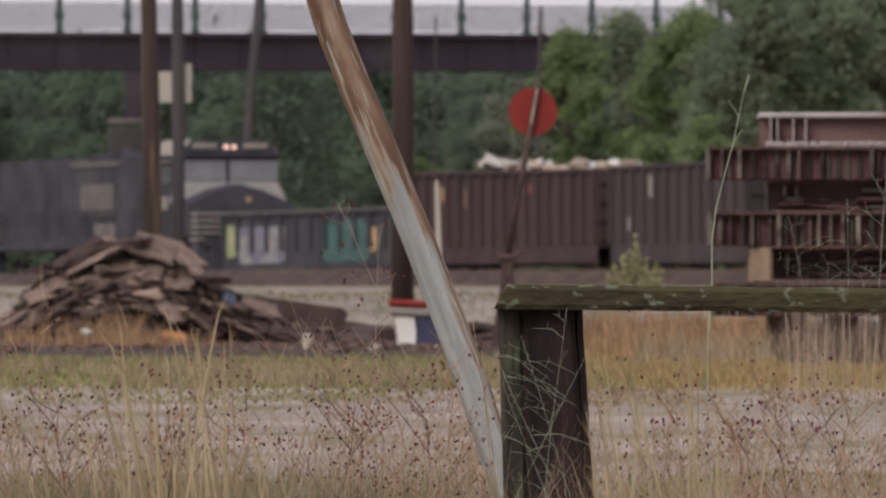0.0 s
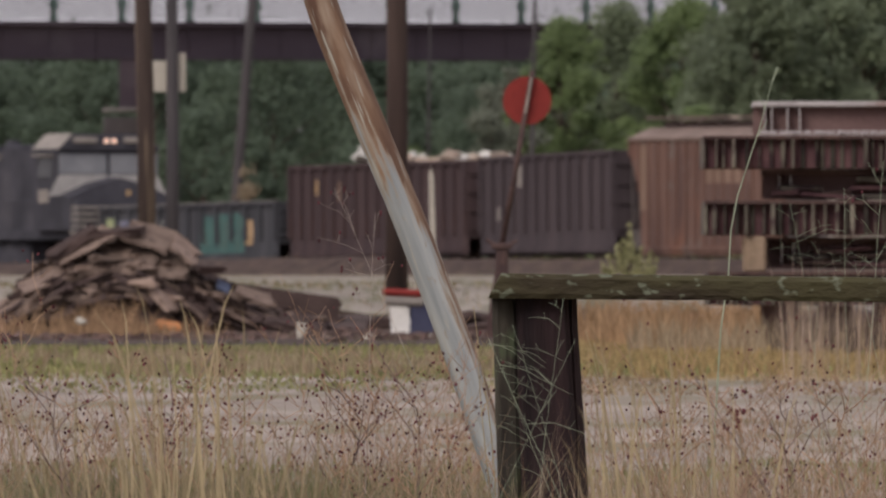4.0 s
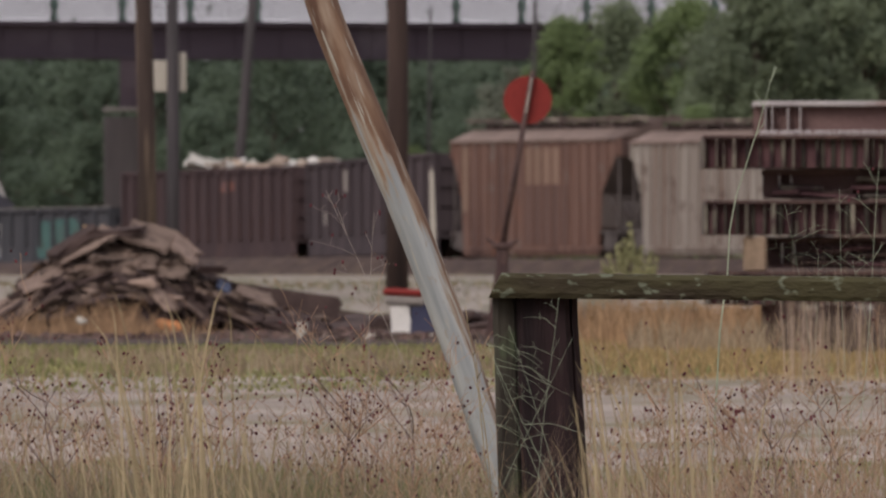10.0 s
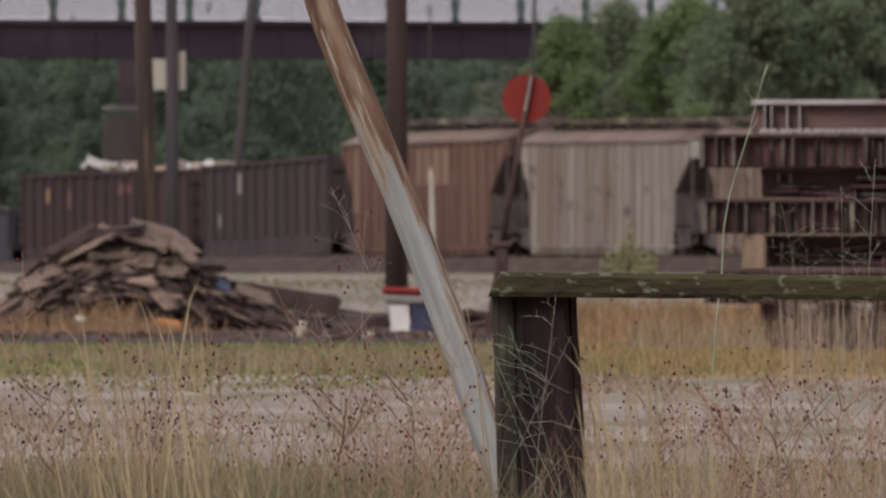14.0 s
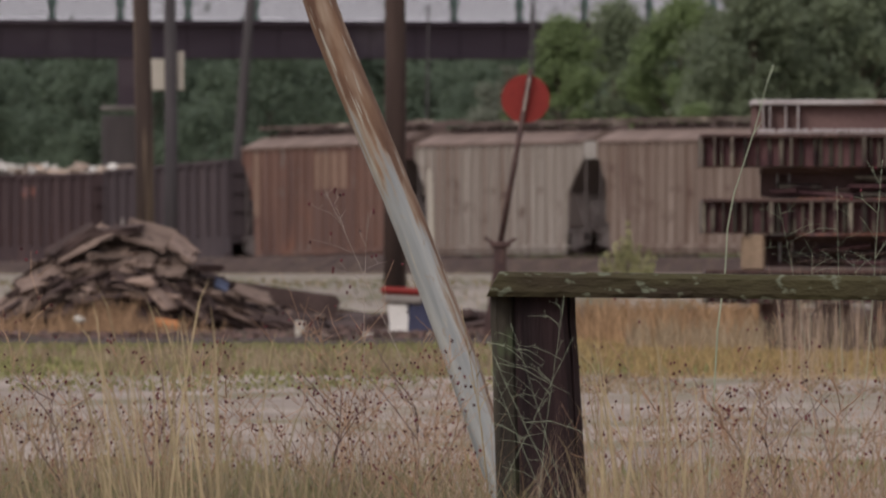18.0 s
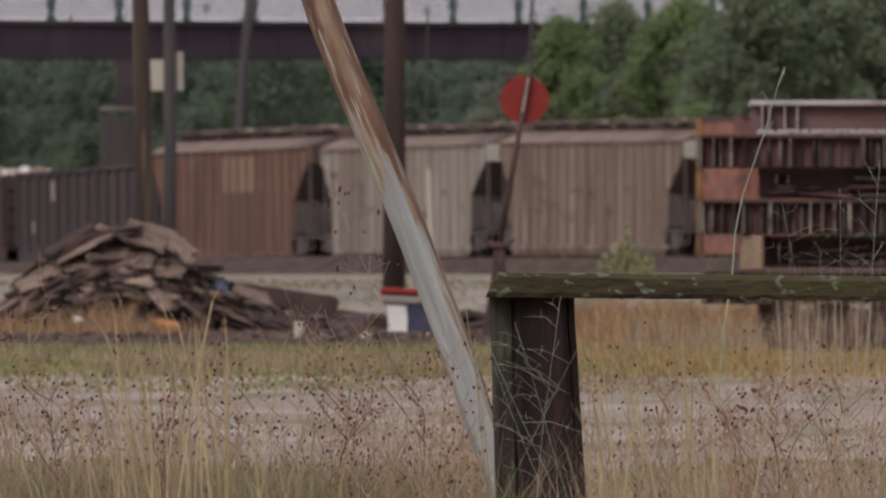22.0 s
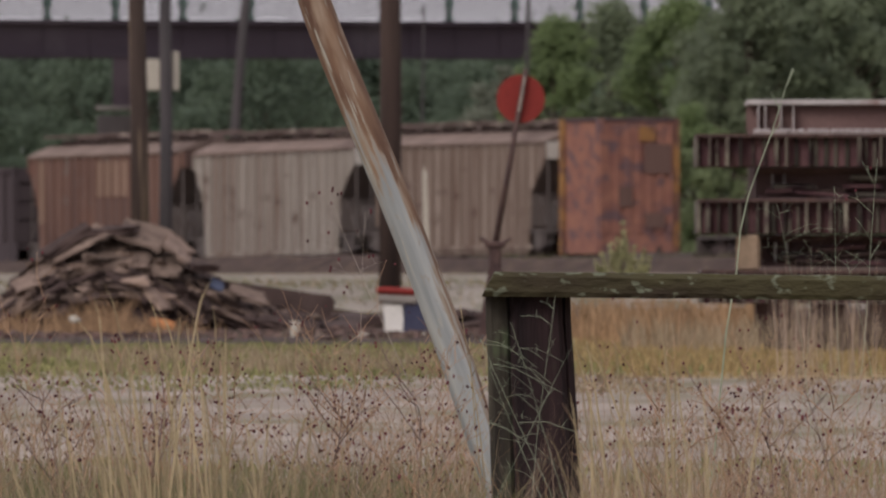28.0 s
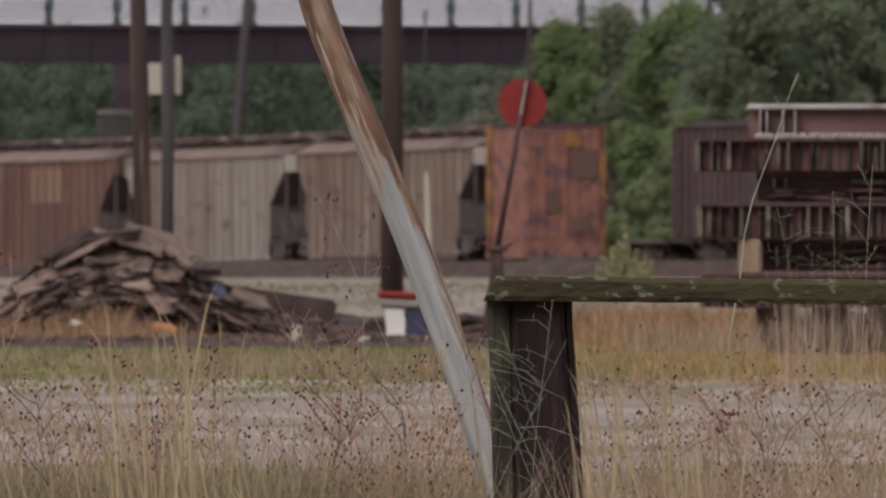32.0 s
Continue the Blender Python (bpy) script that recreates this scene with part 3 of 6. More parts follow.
        box(bm, (-1.2, w + 0.016, 3.0), (0.5, 0.02, 2.2))
        part("repainted_panel", bm, M_PATCH, car, "faded lighter streak")
    for x in (-1.9, -L + 1.9):
        truck(car, x)
    return car


def gondola(front, length, top, paint, label, marks=(), step=0.92, scrap=0, rim=None, rise=0.0):
    car = start_car("gondola_car", front, length, label, "rail car", "cars of the freight train")
    L, w = length, 1.5
    for y in (-w, w):
        bm = B()
        box(bm, (-L / 2, y, (top + 0.42) / 2), (L, 0.05, top - 0.42))
        part("side_wall", bm, paint, car)
        bm = B()
        box(bm, (-L / 2, y + math.copysign(0.05, y), top - 0.06), (L + 0.04, 0.16, 0.13))
        part("top_chord", bm, paint, car)
        if rim:
            bm = B()
            box(bm, (-L / 2, y + math.copysign(0.05, y), top + 0.012), (L, 0.15, 0.03))
            part("worn_rim", bm, rim, car, "pale strip on the top edge")
        bm = B()
        box(bm, (-L / 2, y, 0.6), (L - 0.4, 0.2, 0.2))
        part("side_sill", bm, paint, car)
    for x in (-0.02, -L + 0.02):
        bm = B()
        box(bm, (x, 0, (top + 1.0) / 2), (0.06, 2 * w - 0.06, top - 1.02))
        for k in range(4):
            box(bm, (x + (0.05 if x > -1 else -0.05), 0, 1.3 + k * (top - 1.5) / 3.4), (0.1, 2 * w - 0.06, 0.12))
        part("end_wall", bm, paint, car)
    bm = B()
    box(bm, (-L / 2, 0, 1.05), (L - 0.1, 2 * w - 0.22, 0.14))
    part("floor", bm, M_UNDER, car)
    bm = B()
    box(bm, (-L / 2, 0, 0.72), (L - 0.6, 0.5, 0.5))
    for j in range(5):
        box(bm, (-L * (0.3 + 0.1 * j), 0, 0.8), (0.14, 2.7, 0.3))
    part("centre_sill", bm, M_UNDER, car)
    bm = B()
    cyl(bm, (-L * 0.36, 1.0, 0.62), (-L * 0.44, 1.0, 0.62), 0.2, 0.2, 12)
    box(bm, (-L * 0.5, 1.0, 0.66), (0.5, 0.3, 0.36), bevel=0.03)
    part("brake_gear", bm, M_UNDER, car)
    bm = B()
    box(bm, (0, 0, 0), (0.16, 0.14, top - 1.25))
    me = bpy.data.meshes.new("stake")
    bm.to_mesh(me)
    bm.free()
    me.materials.append(paint)
    n = int(L / step)
    for i in range(n + 1):
        for y in (-w - 0.08, w + 0.08):
            r = new("stake", me)
            r.parent = car
            r.location = (-0.12 - (L - 0.24) * i / n, y, (top + 1.0) / 2)
    if rise:      # the sides stand a little higher towards the rear
        for o in car.children:
            if o.name.startswith("stake"):
                o.location.z -= rise * o.location.x / L
            elif o.name.startswith(("side_wall", "top_chord", "end_wall")):
                for v in o.data.vertices:
                    if v.co.z > 1.5:
                        v.co.z -= rise * v.co.x / L
    for x, z, a, b, m, lab in marks:
        rp = random.Random(int(x * 31 + z * 7 + L))
        n = 10 if a > 1 else 6
        ring = [(math.cos(j * math.tau / n), math.sin(j * math.tau / n)) for j in range(n)]
        bm = B()
        prism(bm, [(x + a * 0.5 * (abs(c) ** 0.3 * math.copysign(1, c)) * rp.uniform(0.9, 1.06), z + b * 0.5 * (abs(e) ** 0.3 * math.copysign(1, e)) * rp.uniform(0.85, 1.06)) for c, e in ring], w + 0.027, w + 0.04)
        part("painted_patch", bm, m, car, lab)
        if a > 4:
            for j in range(4):
                xj = x - a * 0.42 + a * 0.84 * (j + rp.uniform(0.2, 0.8)) / 4
                hj, wj, sj = b * rp.uniform(0.26, 0.42), rp.uniform(0.1, 0.2) if j % 2 else rp.uniform(0.05, 0.1), rp.uniform(-0.25, 0.25)
                bm = B()
                prism(bm, [(xj - wj, z - hj), (xj + wj, z - hj * 0.8), (xj + wj + sj, z + hj), (xj - wj * 0.6 + sj, z + hj * 0.85)], w + 0.042, w + 0.048)
                part("painted_letter", bm, M_LOUVRE if m is M_LILAC else M_GREENP, car, "faded painted letter shape")
    if scrap:
        bm = B()
        box(bm, (-L / 2, 0, top - 0.9), (L - 0.3, 2 * w - 0.25, 1.2))
        part("load_base", bm, M_DEBRIS, car, "dark packed load below the rim")
        for i in range(scrap):
            x = -L * (0.34 + 0.64 * random.random())
            mid = -L * 0.53 < x < -L * 0.36 or -L * 0.9 < x < -L * 0.74
            bm = B()
            s = [random.uniform(0.2, 0.62) * (1.3 if mid else 1) for _ in range(3)]
            box(bm, (0, 0, 0), (s[0] * 1.6, s[1], s[2] * 0.5), bevel=0.04)
            for v in bm.verts:
                v.co += Vector((random.uniform(-0.1, 0.1), random.uniform(-0.1, 0.1), random.uniform(-0.08, 0.08)))
            white = random.random() < (0.5 if mid else 0.08)
            o = part("scrap_piece", bm, M_SCRAPW if white else M_SCRAP, car)
            o.matrix_local = pose(x, random.uniform(-1.1, 1.1), top - 0.22 + random.uniform(0, 0.42 if mid else 0.12), random.uniform(-25, 25), random.uniform(-25, 25), random.uniform(0, 360))
    for x in (-2.1, -L + 2.1):
        truck(car, x)
    return car


def flat_car(front, length):
    car = start_car("bulkhead_flat_car", front, length, "orange bulkhead flat car with peeling paint and empty deck", "rail car", "cars of the freight train")
    L, w, top = length, 1.5, 4.92
    bm = B()
    box(bm, (-L / 2 - 0.05, 0, 0.32), (L - 7.1, 2 * w, 0.14))       # low between the trucks
    box(bm, (-L + 1.75, 0, 0.9), (3.5, 2 * w - 0.2, 0.1))
    box(bm, (-L + 3.5, 0, 0.6), (0.1, 2 * w - 0.2, 0.66))
    part("deck", bm, M_GRIME, car)
    for y in (-w, w):
        bm = B()
        box(bm, (-L / 2, y, 0.26), (L - 7.0, 0.08, 0.28))
        part("side_sill", bm, M_GRIME, car)
    D = 3.1
    # the boxed bulkhead: plated faces between yellow corner posts
    bm = B()
    box(bm, (-D / 2 - 0.1, 0, (top + 0.35) / 2), (D, 2 * w - 0.16, top - 0.37))
    part("bulkhead", bm, M_ORCAR, car)
    for x in (-0.14, -D - 0.06):
        for y in (-w + 0.08, w - 0.08):
            bm = B()
            box(bm, (x, y, (top + 0.35) / 2 + 0.02), (0.34 if x > -1 else 0.2, 0.22, top - 0.31))
            part("corner_post", bm, M_ORCAR if x < -1 and y > 0 else M_YELL, car, "" if x < -1 and y > 0 else "yellow-orange corner post")
    bm = B()
    box(bm, (-D / 2 - 0.1, 0, top + 0.02), (D + 0.1, 2 * w - 0.05, 0.14))
    part("top_plate", bm, M_BOXC, car)
    for k in range(7):
        bm = B()
        y = -1.2 + 0.4 * k
        box(bm, (-D - 0.14, y, (top + 0.9) / 2), (0.05, 0.12, top - 1.2))
        part("stiffener", bm, M_ORCAR, car)
    for z, a, b, y in ((4.45, 0.6, 0.5, -0.3), (3.6, 1.0, 1.0, -0.7), (2.3, 0.5, 0.7, 0.5), (1.5, 0.7, 0.5, -0.6)):
        bm = B()
        box(bm, (-D - 0.18, y, z), (0.02, a, b))
        part("patch_plate", bm, M_YELL if z > 4.4 else M_PATCHD, car, "yellow patch" if z > 4.4 else "dark bare patch")
    for x in (-1.9, -L + 2.0):
        truck(car, x)


def box_car(front, length):
    car = start_car("box_car", front, length, "dark purple-brown boxcar with rust marks", "rail car", "cars of the freight train")
    L, w, top = length, 1.5, 4.75
    bm = B()
    box(bm, (-L / 2, 0, (top + 1.0) / 2), (L, 2 * w, top - 1.0), bevel=0.03)
    part("body", bm, M_BOXC, car)
    n = 26
    for i in range(n + 1):
        bm = B()
        box(bm, (-0.06 - (L - 0.12) * i / n, w + 0.04, (top + 1.1) / 2), (0.12, 0.08, top - 1.2))
        part("side_post", bm, M_BOXC, car)
    bm = B()
    prism(bm, [(0.05, top), (0.05, top + 0.06), (-L - 0.05, top + 0.06), (-L - 0.05, top)], -w - 0.1, w + 0.1)
    box(bm, (-L / 2, 0, top + 0.16), (L, 1.6, 0.16))
    part("roof", bm, M_BOXC, car)
    bm = B()
    box(bm, (-L / 2, w + 0.1, 2.85), (3.0, 0.08, 3.2))
    door = part("sliding_door", bm, M_BOXC, car)
    for k in range(5):
        bm = B()
        box(bm, (-L / 2, w + 0.16, 1.5 + k * 0.65), (2.9, 0.06, 0.1))
        part("door_rib", bm, M_BOXC, door)
    ladder(car, -0.5, w + 0.1, 1.0, top, M_UNDER)
    for x in (-2.1, -L + 2.1):
        truck(car, x)


def locomotive(front):
    """Cab end at x = 0 trails, since the engine backs away; the long hood leads."""
    L, w, cw, hw = 20.6, 1.65, 1.95, 1.25
    car = thing("locomotive", car_at(COURSE[0] + front, -L), "black diesel locomotive with white-edged nose and lit headlamp", "locomotive", "")
    CARS.append((car, front, -L))
    coupler(car, 0, -1)
    coupler(car, L, 1)
    bm = B()
    box(bm, (L / 2, 0, 1.45), (L, 2 * w, 0.3))
    part("frame", bm, M_LOCO, car)
    bm = B()
    prism(bm, [(4.2, 1.6), (L - 0.4, 1.6), (L - 0.4, 4.1), (L - 0.6, 4.35), (4.2, 4.35)], -hw, hw)
    part("long_hood", bm, M_LOCO, car)
    for x in (7, 9.5, 12):
        bm = B()
        box(bm, (x, 0, 4.42), (1.5, 1.2, 0.2), bevel=0.04)
        part("roof_fan", bm, M_LOCO, car)
    bm = B()
    cyl(bm, (10.8, 0, 4.3), (10.8, 0, 4.7), 0.3, 0.26, 12)
    part("exhaust_stack", bm, M_LOCO, car)
    # radiator grilles and doors on the hood
    for x, a, z, h in ((10.9, 3.0, 2.95, 1.0), (10.2, 1.9, 1.85, 0.6), (11.1, 4.4, 4.12, 0.2)):
        g = part("grille", B(), M_LOUVRE, car, "pale dusty grille")
        bm = B()
        box(bm, (x, hw + 0.02, z), (a, 0.04, h))
        bm.to_mesh(g.data)
        bm.free()
        bm = B()
        n = max(2, int(h * 8))
        for k in range(n):
            box(bm, (x, hw + 0.05, z - h / 2 + h * (k + 0.5) / n), (a, 0.04, 0.04))
        part("slats", bm, M_LOCO, g)
    for k in range(10):
        bm = B()
        box(bm, (4.9 + k * 1.25, hw + 0.005, 2.85), (1.1, 0.03, 2.0))
        part("hood_door", bm, M_LOCO, car)
    # cab
    bm = B()
    prism(bm, [(1.9, 1.6), (4.2, 1.6), (4.2, 4.32), (1.9, 4.32)], -cw, cw)
    part("cab", bm, M_LOCO, car)
    bm = B()
    pts = [(-cw - 0.05, 4.3), (-cw * 0.72, 4.85), (cw * 0.72, 4.85), (cw + 0.05, 4.3)]
    a = [bm.verts.new((1.7, y, z)) for y, z in pts]
    b = [bm.verts.new((4.3, y, z)) for y, z in pts]
    for i in range(4):
        bm.faces.new((a[i], b[i], b[(i + 1) % 4], a[(i + 1) % 4]))
    bm.faces.new(a)
    bm.faces.new(b[::-1])
    bmesh.ops.recalc_face_normals(bm, faces=bm.faces)
    part("cab_roof", bm, M_LOCO, car)
    for s in (-1, 1):
        # roof slopes coloured pale for the light they catch
        bm = B()
        box(bm, (0, 0, 0), (2.5, 0.74, 0.02))
        o = part("roof_bevel", bm, M_LOUVRE, car, "sloping roof edge with its lit tone in the colour")
        o.matrix_local = Matrix.Translation((3.0, s * (cw * 0.86 + 0.04), 4.59)) @ Matrix.Rotation(radians(-45 * s), 4, "X")
        bm = B()
        box(bm, (3.0, s * (cw + 0.14), 4.12), (1.5, 0.26, 0.06))
        part("window_awning", bm, M_LOUVRE, car, "pale awning over the cab window")
        bm = B()
        box(bm, (1.87, s * 1.0, 3.83), (0.04, 1.84, 0.68))
        part("windshield", bm, M_GLASS, car, "windshield with a pale reflection in its colour")
        bm = B()
        box(bm, (3.0, s * (cw + 0.02), 3.7), (1.3, 0.04, 0.66))
        part("side_window", bm, M_DARKGLASS, car, "dark cab side window")
        bm = B()
        box(bm, (3.2, s * (cw + 0.02), 2.75), (0.9, 0.04, 0.45))
        part("number_panel", bm, M_LOUVRE, car, "pale number panel")
        bm = B()
        box(bm, (1.66, s * 0.98, 4.63), (0.1, 0.9, 0.2), bevel=0.02)
        part("number_board_housing", bm, M_LOUVRE, car)
    for y in (-0.15, 0.15):
        bm = B()
        cyl(bm, (1.72, y, 4.6), (1.6, y, 4.6), 0.075, 0.075, 12)
        part("headlamp", bm, M_HEAD, car, "lit warm headlamp")
    # short nose with its white peak
    bm = B()
    pts = [(-1.95, 1.6), (-1.95, 2.72), (-0.9, 3.14), (0, 3.36), (0.9, 3.14), (1.95, 2.72), (1.95, 1.6)]
    a = [bm.verts.new((0.7, y, z)) for y, z in pts]
    b = [bm.verts.new((1.9, y, z + 0.04 if z > 2 else z)) for y, z in pts]
    for i in range(7):
        bm.faces.new((a[i], b[i], b[(i + 1) % 7], a[(i + 1) % 7]))
    bm.faces.new(a)
    bm.faces.new(b[::-1])
    bmesh.ops.recalc_face_normals(bm, faces=bm.faces)
    part("nose", bm, M_LOCO, car)
    for s in (-1, 1):
        bm = B()
        prism(bm, [(-0.3, -0.1), (0.12, -0.06), (1.0, 0.3), (1.96, 0.52), (1.96, 0.62), (0.1, 0.62), (-0.1, 0.3)], -0.02, 0.02)
        o = part("nose_stripe", bm, M_LOCOW, car, "white sloping stripe beside the nose")
        o.matrix_local = Matrix.Translation((1.86, s * 2.0, 2.84)) @ Matrix.Rotation(radians(-90 * s), 4, "Z")
    bm = B()
    cyl(bm, (0.66, -0.3, 2.85), (0.7, -0.3, 2.85), 0.1, 0.1, 10)
    part("bell", bm, M_OCHRE, car)
    # steps, rails, tank
    for x, ex in ((0.45, 1.1), (L - 0.35, 0.9)):
        for s in (-1, 1):
            y = s * (cw - 0.02 - ex / 2)
            st = part("steps", B(), M_LOCO, car)
            bm = B()
            box(bm, (x, y, 1.6), (0.6, ex - 0.1, 2.0))
            bm.to_mesh(st.data)
            bm.free()
            for k in range(5):
                bm = B()
                box(bm, (x, y, 1.52 + k * 0.21), (0.75, ex, 0.09))
                part("step_edge", bm, M_LOUVRE, st, "pale worn step edge")
    for y in (-w + 0.05, w - 0.05):
        bm = B()
        cyl(bm, (0.2, y, 2.55), (L - 0.2, y, 2.55), 0.025, 0.025, 6)
        for k in range(10):
            cyl(bm, (0.2 + (L - 0.4) * k / 9, y, 1.55), (0.2 + (L - 0.4) * k / 9, y, 2.55), 0.022, 0.022, 6)
        part("handrail", bm, M_LOCO, car)
    bm = B()
    box(bm, (0.05, 0, 0.75), (0.2, 2.9, 1.1))
    part("pilot", bm, M_LOCO, car)
    bm = B()
    box(bm, (L / 2, 0, 0.85), (8.4, 2.7, 0.95), bevel=0.15)
    part("fuel_tank", bm, M_LOCO, car)
    # a tall engine: all above the trucks stands a little higher
    for o in car.children:
        o.matrix_basis = Matrix.Diagonal((1, 1, 1.07, 1)) @ o.matrix_basis
    for x in (3.3, L - 3.3):
        truck(car, x, 3)


locomotive(47.7)
gondola(46.4, 16.0, 2.5, M_LOWG, "low black gondola car with painted graffiti patches on its side",
        marks=((-3.4, 1.35, 4.4, 1.5, M_LILAC, "lilac and white graffiti patch"), (-0.8, 1.5, 1.0, 1.3, M_LIME, "lime graffiti patch"),
               (-11.0, 1.35, 4.3, 1.6, M_TEAL, "teal graffiti patch"), (-13.4, 1.4, 0.8, 1.0, M_OCHRE, "ochre graffiti patch")), step=1.25, rim=M_LOUVRE)
gondola(29.3, 15.6, 3.69, M_GOND1, "tall oxide-brown gondola car heaped with pale scrap",
        marks=((-2.4, 2.9, 0.22, 0.6, M_OCHRE, "rubbed paint mark"), (-4.4, 2.75, 0.22, 0.7, M_PATCH, "rubbed paint mark"), (-9.5, 3.05, 1.2, 0.35, M_ORCAR, "rust mark"), (-7.2, 2.2, 0.2, 0.9, M_BOXC, "rust mark"), (-11.8, 2.4, 0.3, 1.1, M_BOXC, "rust mark"), (-10.6, 1.4, 0.3, 0.6, M_LOUVRE, "pale paint mark")), scrap=80)
gondola(12.55, 11.4, 3.76, M_GOND2, "tall black gondola car with rust streaks",
        marks=((-3.4, 3.1, 0.5, 0.8, M_LOUVRE, "pale paint mark"), (-1.6, 1.8, 0.4, 0.5, M_LOUVRE, "pale paint mark"), (-5.6, 2.9, 0.3, 0.6, M_PATCH, "rubbed paint mark")), scrap=0, rise=0.2)
hopper(0.0, 14.1, M_HBROWN, "brown covered hopper car with streaked and faded sides", 4.33, None, True)
hopper(-15.28, 14.4, M_HGREY, "pale grey covered hopper car with ribbed sides", 4.2, M_LIGHTEND)
hopper(-30.87, 15.4, M_HTAN, "tan covered hopper car with ribbed dusty sides", 4.22, M_LIGHTEND)
flat_car(-47.4, 14.7)
box_car(-63.2, 15.5)


# ---- the overpass ----
def overpass():
    p, q = spot(-940, 377, 962), spot(560, 373, 1005)       # underside of the girder
    step = (q - p).normalized()
    a, b = p - step * 43.9, q + step * 44.0
    d = b - a
    yaw = math.degrees(math.atan2(d.y, d.x))
    rise = math.degrees(math.atan2(d.z, d.xy.length))
    L = d.length
    br = thing("overpass", Matrix.Translation(a) @ pose(0, 0, 0, 0, 0, yaw) @ pose(0, 0, 0, 0, -rise, 0), "dark steel girder overpass with a pipe railing", "bridge")
    for y in (0, 6.0):
        bm = B()
        box(bm, (L / 2, y, 0.72), (L, 0.3, 1.44))
        box(bm, (L / 2, y - 0.1, 0.04), (L, 0.6, 0.08))
        for i in range(int(L / 3)):
            box(bm, (1.5 + i * 3.0, y - 0.16, 0.75), (0.05, 0.05, 1.3))
        part("girder", bm, M_GIRDER, br)
    bm = B()
    box(bm, (L / 2, 3.0, 1.5), (L, 7.0, 0.2))
    part("deck", bm, M_GIRDER, br)
    n = 27
    for y in (-0.3,):
        for i in range(n):
            bm = B()
            x = 4.31 + i * 4.39
            box(bm, (x, y, 2.3), (0.2, 0.16, 1.5))
            box(bm, (x, y, 1.68), (0.34, 0.3, 0.22), bevel=0.05)
            cyl(bm, (x, y, 2.15), (x, y, 2.45), 0.2, 0.2, 8)
            cyl(bm, (x, y, 2.8), (x, y, 5.2), 0.1, 0.08, 8)
            part("railing_post", bm, M_GREENP, br)
        for z in (1.74, 1.87, 2.0, 2.13, 2.26, 2.39, 2.52, 2.65, 2.78):
            bm = B()
            cyl(bm, (0, y, z), (L, y, z), 0.034, 0.034, 6)
            part("railing_pipe", bm, M_POLEG, br)
    # piers beyond the view on both sides
    for s in (-38.0, 62.0, 92.0):
        f = p + step * s
        m = thing("bridge_pier", Matrix.Translation((f.x, f.y + 3.0, 0.9)), "plain dark concrete bridge pier", "pier", "bridge piers")
        bm = B()
        box(bm, (0, 0, (f.z - 0.9) / 2), (1.6, 6.5, f.z - 0.92), bevel=0.06)
        part("shaft", bm, M_CONC, m)
    # pier under the left part
    p = spot(-568, 290, 985)
    base = thing("bridge_pier", Matrix.Translation((p.x, p.y, 0.9)), "grimy concrete bridge pier with a pale cap", "pier")
    bm = B()
    box(bm, (0.1, 0, (p.z - 0.9) / 2 - 0.2), (1.75, 2.6, p.z - 0.9 - 0.4), bevel=0.06)
    part("shaft", bm, M_CONC, base)
    bm = B()
    box(bm, (0.1, 0, p.z - 0.9 - 0.1), (1.85, 2.7, 0.2), bevel=0.03)
    part("cap", bm, M_CAP, base)
    bm = B()
    box(bm, (0.35, 0.3, p.z - 0.9 + 1.1), (0.95, 1.2, 2.5))
    part("column", bm, M_GIRDER, base)


overpass()


# ---- trees ----
def leaves(centers, count, size, seed, squash=1.0):
    """Many small bent leaf sprays scattered in the shells of the given balls."""
    rng = np.random.default_rng(seed)
    cs = np.array([c[:3] for c in centers])
    rs = np.array([c[3] for c in centers])
    pick = rng.choice(len(cs), count, p=rs ** 2 / np.sum(rs ** 2))
    v = rng.normal(size=(count, 3))
    v /= np.linalg.norm(v, axis=1)[:, None]
    rad = rs[pick] * (0.25 + 1.0 * rng.random(count) ** 0.8)
    rad *= np.where(rng.random(count) < 0.16, 1 + 0.55 * rng.random(count), 1.0)      # stray sprays round each clump
    p = cs[pick] + v * rad[:, None] * np.array([1, 1, squash])
    s = size * (0.5 + rng.random(count))
    a = rng.normal(size=(count, 3))
    a /= np.linalg.norm(a, axis=1)[:, None]
    nrm = 0.7 * v + np.array([0, -0.75, 0.9]) + 0.45 * rng.normal(size=(count, 3))
    b = np.cross(nrm, a)
    b /= np.linalg.norm(b, axis=1)[:, None] + 1e-9
    q = np.stack([p - a * s[:, None], p + b * (s * 0.42)[:, None], p + a * s[:, None], p - b * (s * 0.42)[:, None]], 1)
    verts = q.reshape(-1, 3).tolist()
    faces = [(i, i + 1, i + 2, i + 3) for i in range(0, 4 * count, 4)]
    return verts, [], faces


